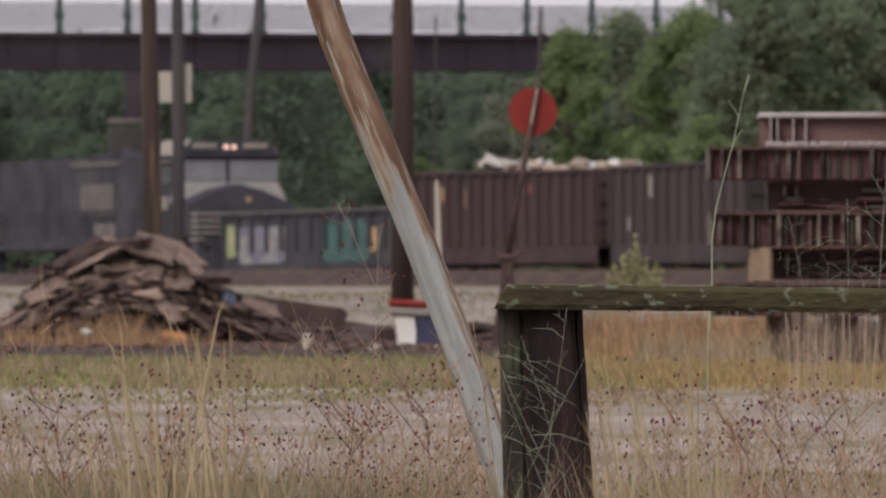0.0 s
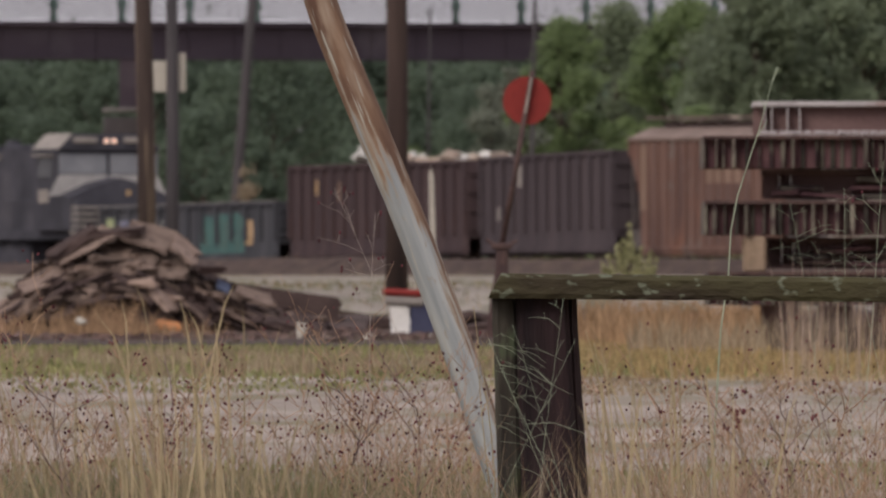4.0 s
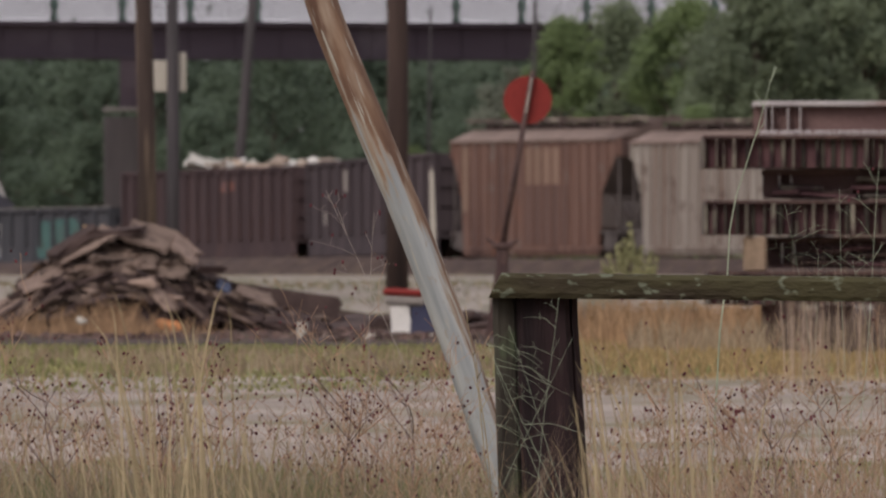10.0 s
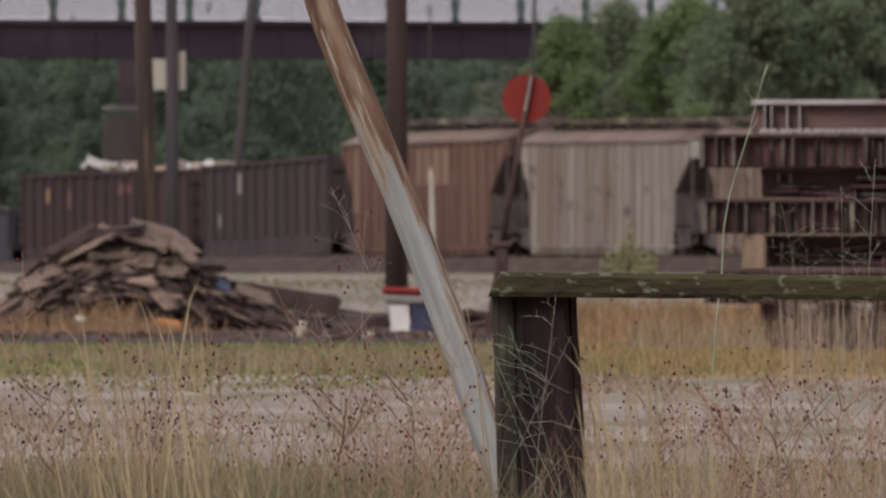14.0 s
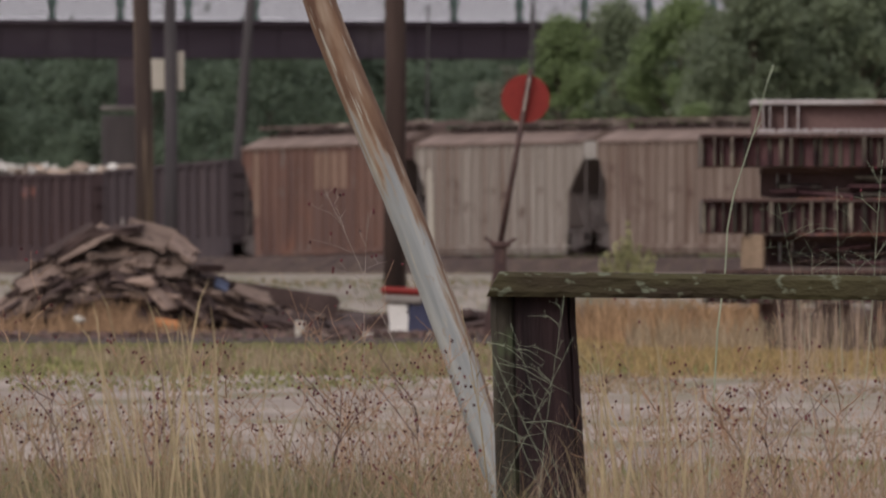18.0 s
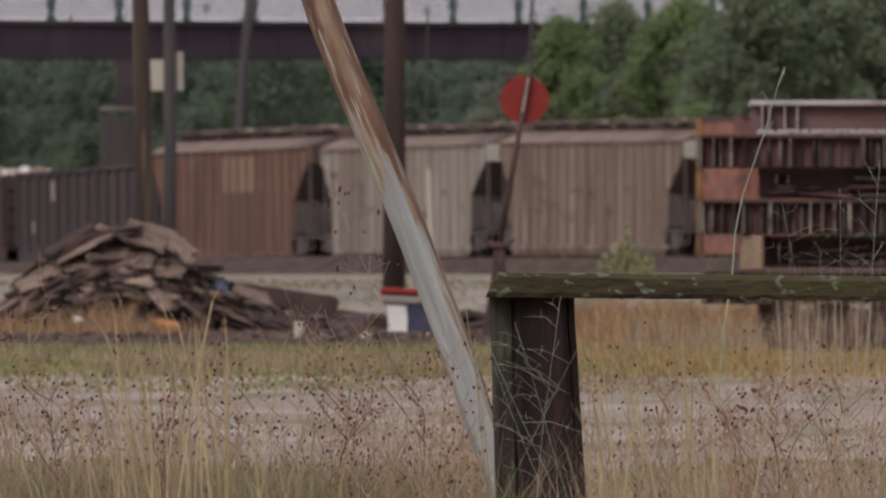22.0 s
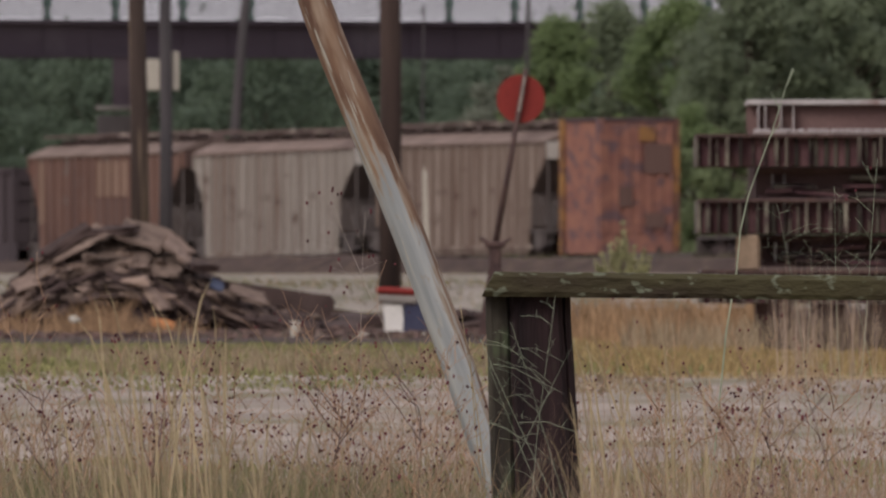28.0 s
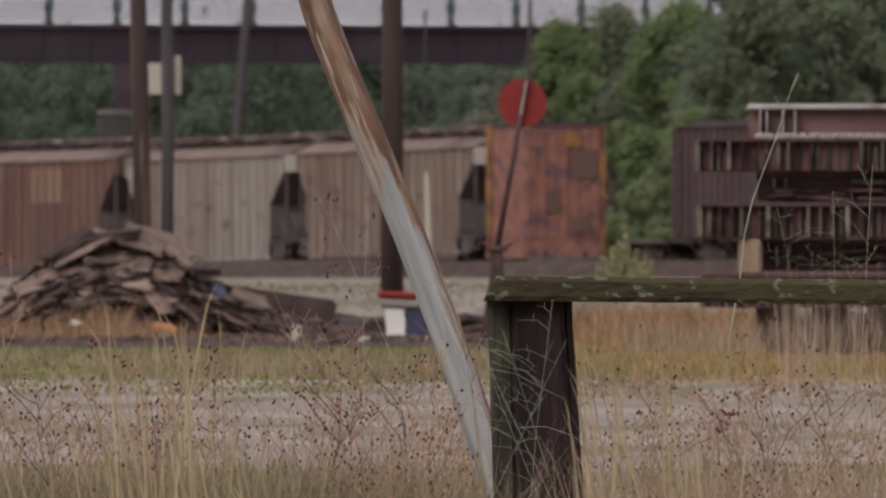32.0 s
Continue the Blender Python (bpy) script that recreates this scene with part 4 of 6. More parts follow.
def tree(x, y, height, spread, material, count, size, seed, label, low=0.15, name="tree"):
    rnd = random.Random(seed)
    z = ground_z(y)
    height += 1.37 - z
    t = thing(name, Matrix.Translation((x, y, z)), label, "tree" if name == "tree" else "shrub", "trees behind the railway")
    bm = B()
    bend = rnd.uniform(-0.4, 0.4)
    pts = [Vector((bend * f * f, 0, height * 0.85 * f)) for f in (0, 0.25, 0.5, 0.75, 1)]
    tube(bm, pts, 0.03 * height * 0.7, 0.03, 8)
    balls = []
    n = max(12, int(height * 3.8))
    for i in range(n):
        f = low + (1 - low) * (i + 0.5) / n
        h = height * f
        r = spread * (math.sin(math.pi * min(1, 0.18 + 0.8 * f)) ** 0.8)
        ang = i * 2.4 + rnd.uniform(-0.5, 0.5)
        e = r * rnd.uniform(0.3, 1.15)
        c = Vector((e * math.cos(ang), e * math.sin(ang), h + rnd.uniform(-0.4, 0.4)))
        s = Vector((bend * f * f * 0.6, 0, h * 0.75))
        tube(bm, [s, (s + c) / 2 + Vector((0, 0, 0.2)), c], 0.012 * height * (1.1 - f), 0.015, 5)
        balls.append((*c, max(0.35, spread * rnd.uniform(0.12, 0.42))))
    part("trunk", bm, M_BARK, t)
    part("crown", leaves(balls, count, size, seed, 0.85), material, t)
    return t


rnd = random.Random(5)
# the dark wood behind the overpass
for i in range(18):
    d = 1320 + 45 * (i % 3)
    u = -960 + i * 112 + rnd.uniform(-35, 35)
    tree(u * d / FAR, d, rnd.uniform(12.0, 13.1), rnd.uniform(3.2, 4.4), M_LEAF, 12000, 0.17, 100 + i, "tall dark green tree in a dense wood", 0.04)
for i in range(11):
    d = 1225 + 20 * (i % 2)
    u = -930 + i * 160 + rnd.uniform(-40, 40)
    tree(u * d / FAR, d, rnd.uniform(7.0, 11.0), rnd.uniform(2.0, 3.2), M_LEAF, 8500, 0.15, 140 + i, "leafy green tree at the wood's edge", 0.03)
# far woods that close the view between the trunks
mass = [(x + rnd.uniform(-1, 1), 1445 + rnd.uniform(-6, 6), 1.3 + h + rnd.uniform(-0.8, 0.8), rnd.uniform(1.6, 2.6)) for x in range(-36, 40, 2) for h in (1.2, 3.6, 6.0, 8.5, 10.6, 11.8, 12.9)]
tagged(part("far_woods", leaves(mass, 150000, 0.32, 9), M_LEAF), "dense dark green woods in the distance", "woods", kind="stuff")
# nearer trees on the right
for u, d, h, s, m, c, k in (
        (215, 930, 9.9, 2.1, M_LEAFB, 21000, 0.11), (185, 935, 7.4, 1.5, M_LEAFG, 8000, 0.1), (310, 955, 10.5, 2.3, M_LEAFM, 24000, 0.11),
        (425, 945, 10.9, 2.4, M_LEAFB, 27000, 0.12), (372, 965, 9.8, 1.9, M_LEAFM, 17000, 0.11), (545, 930, 14.5, 3.0, M_LEAFM, 27000, 0.15), (640, 940, 15.5, 3.4, M_LEAFM, 27000, 0.15),
        (740, 925, 14.0, 3.3, M_LEAFM, 27000, 0.15), (850, 930, 15.0, 3.5, M_LEAFM, 24000, 0.15), (590, 965, 16.0, 3.2, M_LEAFM, 24000, 0.17), (555, 912, 11.5, 2.3, M_LEAFM, 20000, 0.14), (690, 915, 11.0, 2.3, M_LEAFM, 18000, 0.14)):
    tree(u * d / FAR, d, h, s, m, c, k, int(u) + 2000, "broad green tree beside the overpass" if h > 9 else "young tree beside the overpass", 0.06)
for u, d, h, s, m, c in ((80, 905, 7.0, 1.3, M_LEAFG, 3000), (120, 925, 8.2, 1.2, M_LEAFG, 2800), (40, 950, 6.2, 1.4, M_LEAF, 3200),
                         (-60, 1000, 5.6, 1.8, M_LEAFB, 3200), (125, 1180, 10.0, 2.2, M_LEAF, 5000), (60, 1190, 9.5, 2.2, M_LEAF, 5000), (390, 890, 4.4, 1.4, M_LEAFY, 3500), (350, 885, 3.4, 1.0, M_LEAFY, 2500), (455, 890, 6.4, 1.6, M_LEAFB, 6500), (500, 888, 5.4, 1.3, M_LEAFY, 4500), (420, 882, 5.0, 1.3, M_LEAFY, 4500), (310, 880, 2.4, 0.9, M_LEAFY, 2000)):
    tree(u * d / FAR, d, h, s, m, 2 * c, 0.1, int(u * 3 + 3007), "feathery grey-green shrub behind the tracks" if m is M_LEAFG else "green shrub behind the tracks", 0.02, "shrub")

tree(-347 * 935 / FAR, 935, 4.0, 0.5, M_STRAW, 900, 0.09, 77, "dry tan shrub beside the leaning pole", 0.02, "shrub")


# ---- poles ----
def utility_pole(u, d, r, lean, label, material=M_POLE, height=11.0):
    z = ground_z(d)
    p = thing("utility_pole", Matrix.Translation((u * d / FAR, d, z - 0.2)) @ pose(0, 0, 0, 0, lean, 0), label, "pole", "utility poles along the line")
    bm = B()
    tube(bm, [(0, 0, 0), (0.02, 0, height * 0.3), (-0.01, 0, height * 0.65), (0, 0, height)], r, r * 0.72, 16)
    part("shaft", bm, material, p)
    bm = B()
    box(bm, (0, -r * 0.6, height - 0.6), (2.4, 0.12, 0.14))
    part("crossarm", bm, material, p)
    for e in (-1.0, -0.4, 0.4, 1.0):
        bm = B()
        cyl(bm, (e, -r * 0.6, height - 0.53), (e, -r * 0.6, height - 0.33), 0.05, 0.03, 8)
        part("insulator", bm, M_WHITE, p)
    return p


utility_pole(-82, 310, 0.155, -0.15, "brown creosoted wooden utility pole")
utility_pole(-523, 360, 0.152, -0.9, "brown wooden utility pole, tan streaks for its edge highlight", M_POLET, 9)
pb = utility_pole(-480, 450, 0.135, 0.0, "grey wooden utility pole with a white board", M_POLEG, 10)
utility_pole(-381, 940, 0.24, 4.9, "tall weathered wooden utility pole leaning by the overpass", M_POLEG, 16)
zb = ground_z(450) - 0.2
for e, w, z0, z1 in ((-0.235, 0.34, 318, 373), (0.19, 0.16, 318, 387)):
    bm = B()
    za, zc = EYE + z0 * 450 / FAR - zb, EYE + z1 * 450 / FAR - zb
    box(bm, (e, 0.1, (za + zc) / 2), (w, 0.05, zc - za), bevel=0.01)
    part("board", bm, M_STAKE, pb, "white board fixed to the pole")

# a thin steel mast by the overpass and a hanging service wire
for u, v0, v1, d, r in ((153, 345, 490, 890, 0.09), (-30, 200, 470, 890, 0.05)):
    p0, p1 = spot(u, v0, d), spot(u + (10 if u > 0 else 8), v1, d)
    bm = B()
    cyl(bm, Vector((0, 0, 0)), Vector((p1.x - p0.x, 0, p1.z - ground_z(d))), r, r * 0.8, 8)
    o = part("steel_mast", bm, M_POLEG)
    o.location = (p0.x, d, ground_z(d))
    tagged(o, "thin grey steel mast near the overpass", "mast")

# white stake beside the bank
bm = B()
p = spot(-22, 0, 300)
zs = ground_z(300)
prism(bm, [(-0.045, 0), (0.045, 0), (0.03, 1.66), (0.0, 1.76), (-0.03, 1.66)], -0.03, 0.03)
o = part("marker_stake", bm, M_STAKE)
o.matrix_world = pose(p.x + 0.05, 300, zs, 0, -1.5, 0)
tagged(o, "weathered white wooden marker stake in gravel", "stake")


# ---- the scrap timber pile ----
def timber_pile():
    d = 250
    k = d / FAR
    z0 = ground_z(d)
    pile = thing("timber_pile", Matrix.Translation((0, d, z0)), "heap of broken weathered ties and planks on the verge", "timber pile")
    prof = [(-800, 25), (-770, 60), (-735, 118), (-690, 150), (-640, 198), (-585, 200), (-525, 203), (-490, 172), (-455, 140), (-410, 118), (-380, 90), (-300, 62), (-215, 40)]

    def top(u):
        for (a, ha), (b, hb) in zip(prof, prof[1:]):
            if a <= u <= b:
                return ha + (hb - ha) * (u - a) / (b - a)
        return 20

    vs, fs = [], []
    n, mrows = 40, 8
    for i in range(n + 1):
        u = -800 + 590 * i / n
        for j in range(mrows + 1):
            f = j / mrows
            y = -1.3 + 2.6 * f
            h = top(u) * k * 0.84 * math.sin(math.pi * f) ** 0.6
            vs.append((u * k, y, max(-0.05, h - 0.05 + 0.05 * noise.noise((u * 0.05, y * 2, 0)))))
    for i in range(n):
        for j in range(mrows):
            a = i * (mrows + 1) + j
            fs.append((a, a + 1, a + mrows + 2, a + mrows + 1))
    part("rubble_core", (vs, [], fs), M_DEBRIS, pile)
    rr = random.Random(11)
    def piece(u, y, h, sz, turn, material):
        bm = B()
        box(bm, (0, 0, 0), sz, bevel=0.01)
        bmesh.ops.subdivide_edges(bm, edges=[e for e in bm.edges if e.calc_length() > 0.25], cuts=2)
        for v in bm.verts:
            v.co += Vector((rr.uniform(-0.045, 0.045), rr.uniform(-0.04, 0.04), rr.uniform(-0.016, 0.016)))
        o = part("timber", bm, material, pile)
        o.matrix_local = pose(u * k, y, h, *turn)

    for i in range(400):
        u = rr.uniform(-795, -345) if i < 320 else rr.uniform(-430, -225)
        f = 0.04 + 0.46 * rr.random() ** 0.8
        y = -1.35 + 2.6 * f + rr.uniform(-0.05, 0.05)
        h = top(u) * k * 0.84 * math.sin(math.pi * f) ** 0.6 + rr.uniform(-0.08, 0.02)
        slope = math.degrees(math.atan2(top(u + 25) - top(u - 25), 50)) * 0.7
        sz = (rr.uniform(0.2, 0.6), rr.uniform(0.14, 0.32), rr.choice((0.025, 0.03, 0.04, 0.05, 0.08)))
        piece(u, y, max(0.03, h), sz, (rr.uniform(-10, 30), -slope + rr.uniform(-18, 18), rr.uniform(-40, 40)), M_DEBRIS if rr.random() < (0.55 if h < 0.6 else 0.32) else rr.choice((M_TIMBER, M_TIMBER, M_SLAB)))
    # the large slabs that lie open on the heap: bearing, height, length, depth, tilts
    for u, v, ln, dp, rx, ry, dark in (
            (-634, 47, 95, 0.36, 24, -28, 0), (-654, 50, 84, 0.24, 12, -33, 1), (-516, 62, 74, 0.42, 30, 18, 0), (-575, 70, 90, 0.3, 6, -4, 1),
            (-558, 24, 92, 0.5, 34, -4, 0), (-634, 6, 78, 0.4, 26, -13, 0), (-706, -17, 72, 0.34, 22, -22, 0), (-486, 9, 70, 0.44, 30, 6, 0),
            (-750, -66, 66, 0.36, 24, -28, 0), (-412, 5, 40, 0.4, 4, 2, 1), (-390, -54, 54, 0.4, 32, 8, 0), (-332, -42, 58, 0.34, 20, 18, 0), (-455, 38, 46, 0.36, 26, 36, 0)):
        h = EYE + v * k - z0
        y = -0.55 - 0.55 * (1 - min(1, h / 1.3))
        piece(u, y, h, (ln * k * 1.08, dp, 0.035 if not dark else 0.08), (rx, ry, rr.uniform(-12, 12)), M_DEBRIS if dark else M_SLAB)
    # the long dark beam that slides off the heap
    bm = B()
    prism(bm, [(-0.95, -0.12), (0.8, -0.12), (0.84, 0.04), (0.78, 0.1), (-0.95, 0.13)], -0.12, 0.12)
    o = part("beam", bm, M_DEBRIS, pile, "dark tarred beam")
    o.matrix_local = pose(-316 * k, -0.35, 0.43, 0, 7, 4)
    bm = B()
    box(bm, (0, 0, 0), (0.16, 0.2, 0.04), bevel=0.01)
    o = part("plastic_scrap", bm, M_BLUE, pile, "scrap of blue plastic sheet")
    o.matrix_local = pose(-388 * k, -0.75, 0.55, 30, 25, 10)
    bm = B()
    box(bm, (0, 0, 0), (0.26, 0.2, 0.08), bevel=0.02)
    o = part("plastic_scrap", bm, M_ORANGE, pile, "piece of orange plastic")
    o.matrix_local = pose(-482 * k, -1.5, 0.13, 10, 8, 10)


timber_pile()


# ---- litter along the verge ----
def litter():
    d = 238
    k = d / FAR
    z = ground_z(d)
    rr = random.Random(21)
    # tub with a red lid, standing on a white pail
    tub = thing("storage_tub", Matrix.Translation((-72 * k, d, z)), "white and navy plastic tub with a red lid", "tub")
    bm = B()
    prism(bm, [(-0.11, 0), (0.07, 0), (0.09, 0.34), (-0.13, 0.34)], -0.13, 0.13)
    part("pail", bm, M_WHITE, tub)
    bm = B()
    box(bm, (0.2, 0.02, 0.2), (0.3, 0.3, 0.36), (0, -6, 0), bevel=0.03)
    part("tub_body", bm, M_NAVY, tub, "navy plastic body")
    bm = B()
    box(bm, (0.02, 0.0, 0.40), (0.42, 0.34, 0.1), (0, 3, 0), bevel=0.03)
    part("rim", bm, M_LOUVRE, tub)
    bm = B()
    box(bm, (0.0, 0.0, 0.485), (0.42, 0.36, 0.08), (0, 3, 0), bevel=0.03)
    part("lid", bm, M_RED, tub, "red lid")
    bm = B()
    cyl(bm, (0, 0, 0), (0.01, 0, 0.155), 0.04, 0.047, 14)
    o = part("plastic_cup", bm, M_STAKE)
    o.location = (-251 * 192 / FAR, 192, ground_z(192) + 0.03)
    tagged(o, "dirty white plastic cup on the verge", "litter", "litter on the verge")
    for i, (u, s) in enumerate(((-205, 0.06), (-132, 0.08), (-112, 0.06), (-96, 0.07), (-40, 0.06), (-20, 0.07), (-640, 0.06), (-300, 0.045))):
        bm = B()
        bmesh.ops.create_icosphere(bm, subdivisions=2, radius=s)
        for v in bm.verts:
            v.co *= 0.7 + 0.6 * noise.noise(v.co * 14 + Vector((i, 0, 0)))
            v.co.z *= 0.75
        o = part("crumpled_plastic", bm, M_STAKE)
        o.location = (u * 196 / FAR, 196, ground_z(196) + (0.05 if u > -600 else 0.2))
        tagged(o, "crumpled dirty white plastic scrap", "litter", "litter on the verge")
    sheet("rubble_ground", 174, 276, 3.05, 40, 0.045, M_DEBRIS, "dark littered soil at the verge's inner edge", 0.03, 80, 3.0, -2.45)
    # a broken line of dark ties and rubble behind the verge
    rub = thing("rubble_row", Matrix.Translation((0, 262, ground_z(262))), "low row of dark rubble and rotten ties at the bank's foot", "rubble")
    for i in range(170):
        u = rr.uniform(-240, 900)
        bm = B()
        sz = (rr.uniform(0.1, 0.75), rr.uniform(0.12, 0.25), rr.uniform(0.06, 0.16))
        box(bm, (0, 0, 0), sz, bevel=0.015)
        for v in bm.verts:
            v.co += Vector((rr.uniform(-0.03, 0.03), rr.uniform(-0.03, 0.03), rr.uniform(-0.02, 0.02)))
        o = part("rubble_piece", bm, M_DEBRIS if rr.random() < 0.72 else M_TIMBER, rub)
        o.matrix_local = pose(u * 262 / FAR, rr.uniform(-4, 3), rr.uniform(0.0, 0.2), rr.uniform(-10, 10), rr.uniform(-12, 12), rr.uniform(-40, 40))
    for i in range(200):       # crumbs strewn before it
        sz = (rr.uniform(0.05, 0.3), rr.uniform(0.06, 0.16), rr.uniform(0.03, 0.08))
        yy = -84 + 82 * rr.random() ** 0.7
        d2 = 262 + yy
        bm = B()
        box(bm, (0, 0, 0), sz, bevel=0.01)
        for v in bm.verts:
            v.co += Vector((rr.uniform(-0.02, 0.02), rr.uniform(-0.02, 0.02), rr.uniform(-0.012, 0.012)))
        o = part("rubble_piece", bm, M_DEBRIS if rr.random() < 0.6 else M_TIMBER, rub)
        o.matrix_local = pose(rr.uniform(-840, 60) * d2 / FAR, yy, ground_z(d2) - ground_z(262) + 0.035, rr.uniform(-10, 10), rr.uniform(-12, 12), rr.uniform(-60, 60))
    bm = B()
    for i in range(900):       # finer rubble, too small to pick apart
        yy = -86 + 90 * rr.random() ** 0.8
        d2 = 262 + yy
        m = pose(rr.uniform(-850, 90) * d2 / FAR, yy, ground_z(d2) - ground_z(262) + 0.03, rr.uniform(-30, 30), rr.uniform(-30, 30), rr.uniform(0, 180))
        bmesh.ops.create_cube(bm, size=1.0, matrix=m @ Matrix.Diagonal((rr.uniform(0.03, 0.16), rr.uniform(0.03, 0.1), rr.uniform(0.03, 0.1), 1)))
    tagged(part("fine_rubble", bm, M_CRUMB, rub), kind="stuff")
    vs, fs = [], []
    n = 120
    for i in range(n + 1):
        x = (-260 + 1200 * i / n) * 262 / FAR
        h = 0.24 + 0.07 * noise.noise((x * 2.2, 9, 1))
        vs += [(x, -2.5, -0.05), (x, -0.6, h * 0.8), (x, 0.6, h), (x, 2.5, 0)]
    for i in range(n):
        for j in range(3):
            a = i * 4 + j
            fs.append((a, a + 1, a + 5, a + 4))
    part("rubble_core", (vs, [], fs), M_DEBRIS, rub)


litter()


# ---- the stack of planks and steel beams ----
def material_stack():
    d = 165
    k = d / FAR
    z0 = ground_z(d)
    st = thing("material_stack", Matrix.Translation((0, d, z0)), "stack of steel beams on courses of edge-set planks", "stack")

    def zz(v):
        return EYE + v * k - z0

    rr = random.Random(3)
    for ulo, v0, v1 in ((462, 182, 236), (465, 64, 121), (470, -60, -5)):
        u = ulo
        while u < 840:
            w = rr.uniform(3.5, 8)
            bm = B()
            za, zb = zz(v0), zz(v1)
            box(bm, (u * k, rr.uniform(-0.03, 0.05) + 1.0, (za + zb) / 2 + rr.uniform(-0.004, 0.004)), (w * k, 2.0, zb - za - rr.uniform(0.0, 0.01)), bevel=0.004)
            part("plank", bm, M_PLANK, st)
            u += w + rr.choice((5, 9, 11, 14, 17))
        # dark block whose colour stands for the shade in the gaps
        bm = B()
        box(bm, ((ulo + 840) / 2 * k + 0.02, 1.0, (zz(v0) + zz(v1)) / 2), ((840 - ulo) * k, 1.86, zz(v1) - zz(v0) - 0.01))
        part("plank_core", bm, M_PLANKD, st, "dark block behind the planks, gap shade in its colour")
        bm = B()
        box(bm, ((ulo + 838) / 2 * k, 1.0, zz(v1) + 0.008), ((840 - ulo) * k, 2.02, 0.022))
        part("cover_board", bm, M_DARKST, st)
    for ulo, v0, v1, m in ((553, 241, 301, M_BEAM), (570, 128, 180, M_BEAM), (575, 4, 60, M_BEAM)):
        for y in (0.45, 1.5):
            bm = B()
            za, zb = zz(v0), zz(v1)
            L = (880 - ulo) * k
            xc = (880 + ulo) / 2 * k
            box(bm, (xc, y, (za + zb) / 2), (L, 0.03, zb - za - 0.04))
            box(bm, (xc, y, za + 0.02), (L - 0.02, 0.2, 0.03))
            be = part("beam", bm, m, st, "rust-red steel beam")
            bm = B()
            box(bm, (xc, y, zb - 0.016), (L + 0.02, 0.2, 0.04), bevel=0.008)
            part("top_flange", bm, M_STEEL if v1 > 250 else M_BEAM, be, "pale worn top flange")
            for e in (18, 30, 58, 80) if v1 > 250 else (26, 47):
                if y > 1:
                    continue
                bm = B()
                box(bm, ((ulo + e) * k, y - 0.06, (za + zb) / 2), (0.009, 0.1, zb - za - 0.08))
                part("stiffener", bm, M_STEEL, be, "pale stiffener plate")
    bm = B()
    box(bm, (0, 0, 0), (0.03, 0.08, 0.06), bevel=0.006)
    first = part("spike", bm, M_STEEL, st, "pale worn spike head")
    for i in range(34):
        m = pose((565 + i * 8.5) * k, 0.3 + rr.uniform(-0.05, 0.05), zz(243), 0, rr.uniform(-35, 35), 0)
        if i == 0:
            first.matrix_local = m
        else:
            share("spike", first, m, st)["label"] = "pale worn spike head"
    bm = B()
    box(bm, (552 * k, 0.2, zz(30)), (0.17, 0.3, 0.26), bevel=0.02)
    part("spacer_block", bm, M_BLOCK, st, "pale timber spacer block")
    for i in range(16):         # loose boards pushed in between the beams
        lo, hi = ((128, 176), (6, 56))[i % 2]
        ln = rr.uniform(0.15, 0.6)
        bm = B()
        box(bm, (0, 0, 0), (ln, 0.12, rr.uniform(0.012, 0.03)), bevel=0.003)
        o = part("loose_board", bm, rr.choice((M_PLANK, M_PLANKD, M_DEBRIS)), st)
        o.matrix_local = pose(rr.uniform(600, 830) * k, 0.28, zz(lo + (hi - lo) * rr.random() ** 1.6), rr.uniform(-15, 15), rr.uniform(-6, 6), rr.uniform(-8, 8))
    for e in (600, 700, 800):
        bm = B()
        box(bm, (e * k, 1.3, (zz(-60)) / 2), (0.25, 1.2, zz(-60)))
        part("bearer", bm, M_PLANKD, st)


material_stack()


# ---- the switch stand with its red target ----
def switch_stand():
    d = 190
    k = d / FAR
    z0 = ground_z(d)
    sw = thing("switch_stand", Matrix.Translation((0, d, z0)), "leaning railway switch stand with a red round target", "switch stand")
    foot = Vector((104 * k, 0, EYE + 45 * k - z0))
    tip = Vector((158 * k, 0, EYE + 355 * k - z0))
    bm = B()
    tube(bm, [foot, foot.lerp(tip, 0.5) + Vector((0.005, 0, 0)), tip], 0.026, 0.019, 10)
    part("staff", bm, M_DARKST, sw)
    c = foot.lerp(tip, (303 - 45) / 310)
    bm = B()
    cyl(bm, (c.x, 0.045, c.z), (c.x, 0.03, c.z), 0.2, 0.2, 40)
    part("target", bm, M_RED, sw, "red enamelled round target")
    # a pale rod along the staff, added as its highlight
    bm = B()
    a, b = foot.lerp(tip, (303 - 45 - 22) / 310), foot.lerp(tip, (303 - 45 + 40) / 310)
    cyl(bm, a + Vector((0.004, -0.03, 0)), b + Vector((0.004, -0.03, 0)), 0.009, 0.008, 8)
    part("clamp_bar", bm, M_TWIG, sw, "pale rod that stands for the staff's highlight")
    bm = B()
    box(bm, (foot.x, 0, foot.z - 0.12), (0.1, 0.12, 0.24), bevel=0.02)
    box(bm, (foot.x, 0, foot.z + 0.0), (0.17, 0.16, 0.05), bevel=0.01)
    cyl(bm, (foot.x - 0.03, 0, foot.z - 0.01), (foot.x - 0.13, 0, foot.z + 0.06), 0.02, 0.012, 8)
    cyl(bm, (foot.x + 0.03, 0, foot.z - 0.01), (foot.x + 0.13, 0, foot.z + 0.05), 0.02, 0.012, 8)
    part("crank_head", bm, M_DARKST, sw)
    bm = B()
    prism(bm, [(foot.x - 0.15, 0), (foot.x + 0.15, 0), (foot.x + 0.055, foot.z - 0.2), (foot.x - 0.055, foot.z - 0.2)], -0.1, 0.1)
    part("stand_base", bm, M_DARKST, sw)


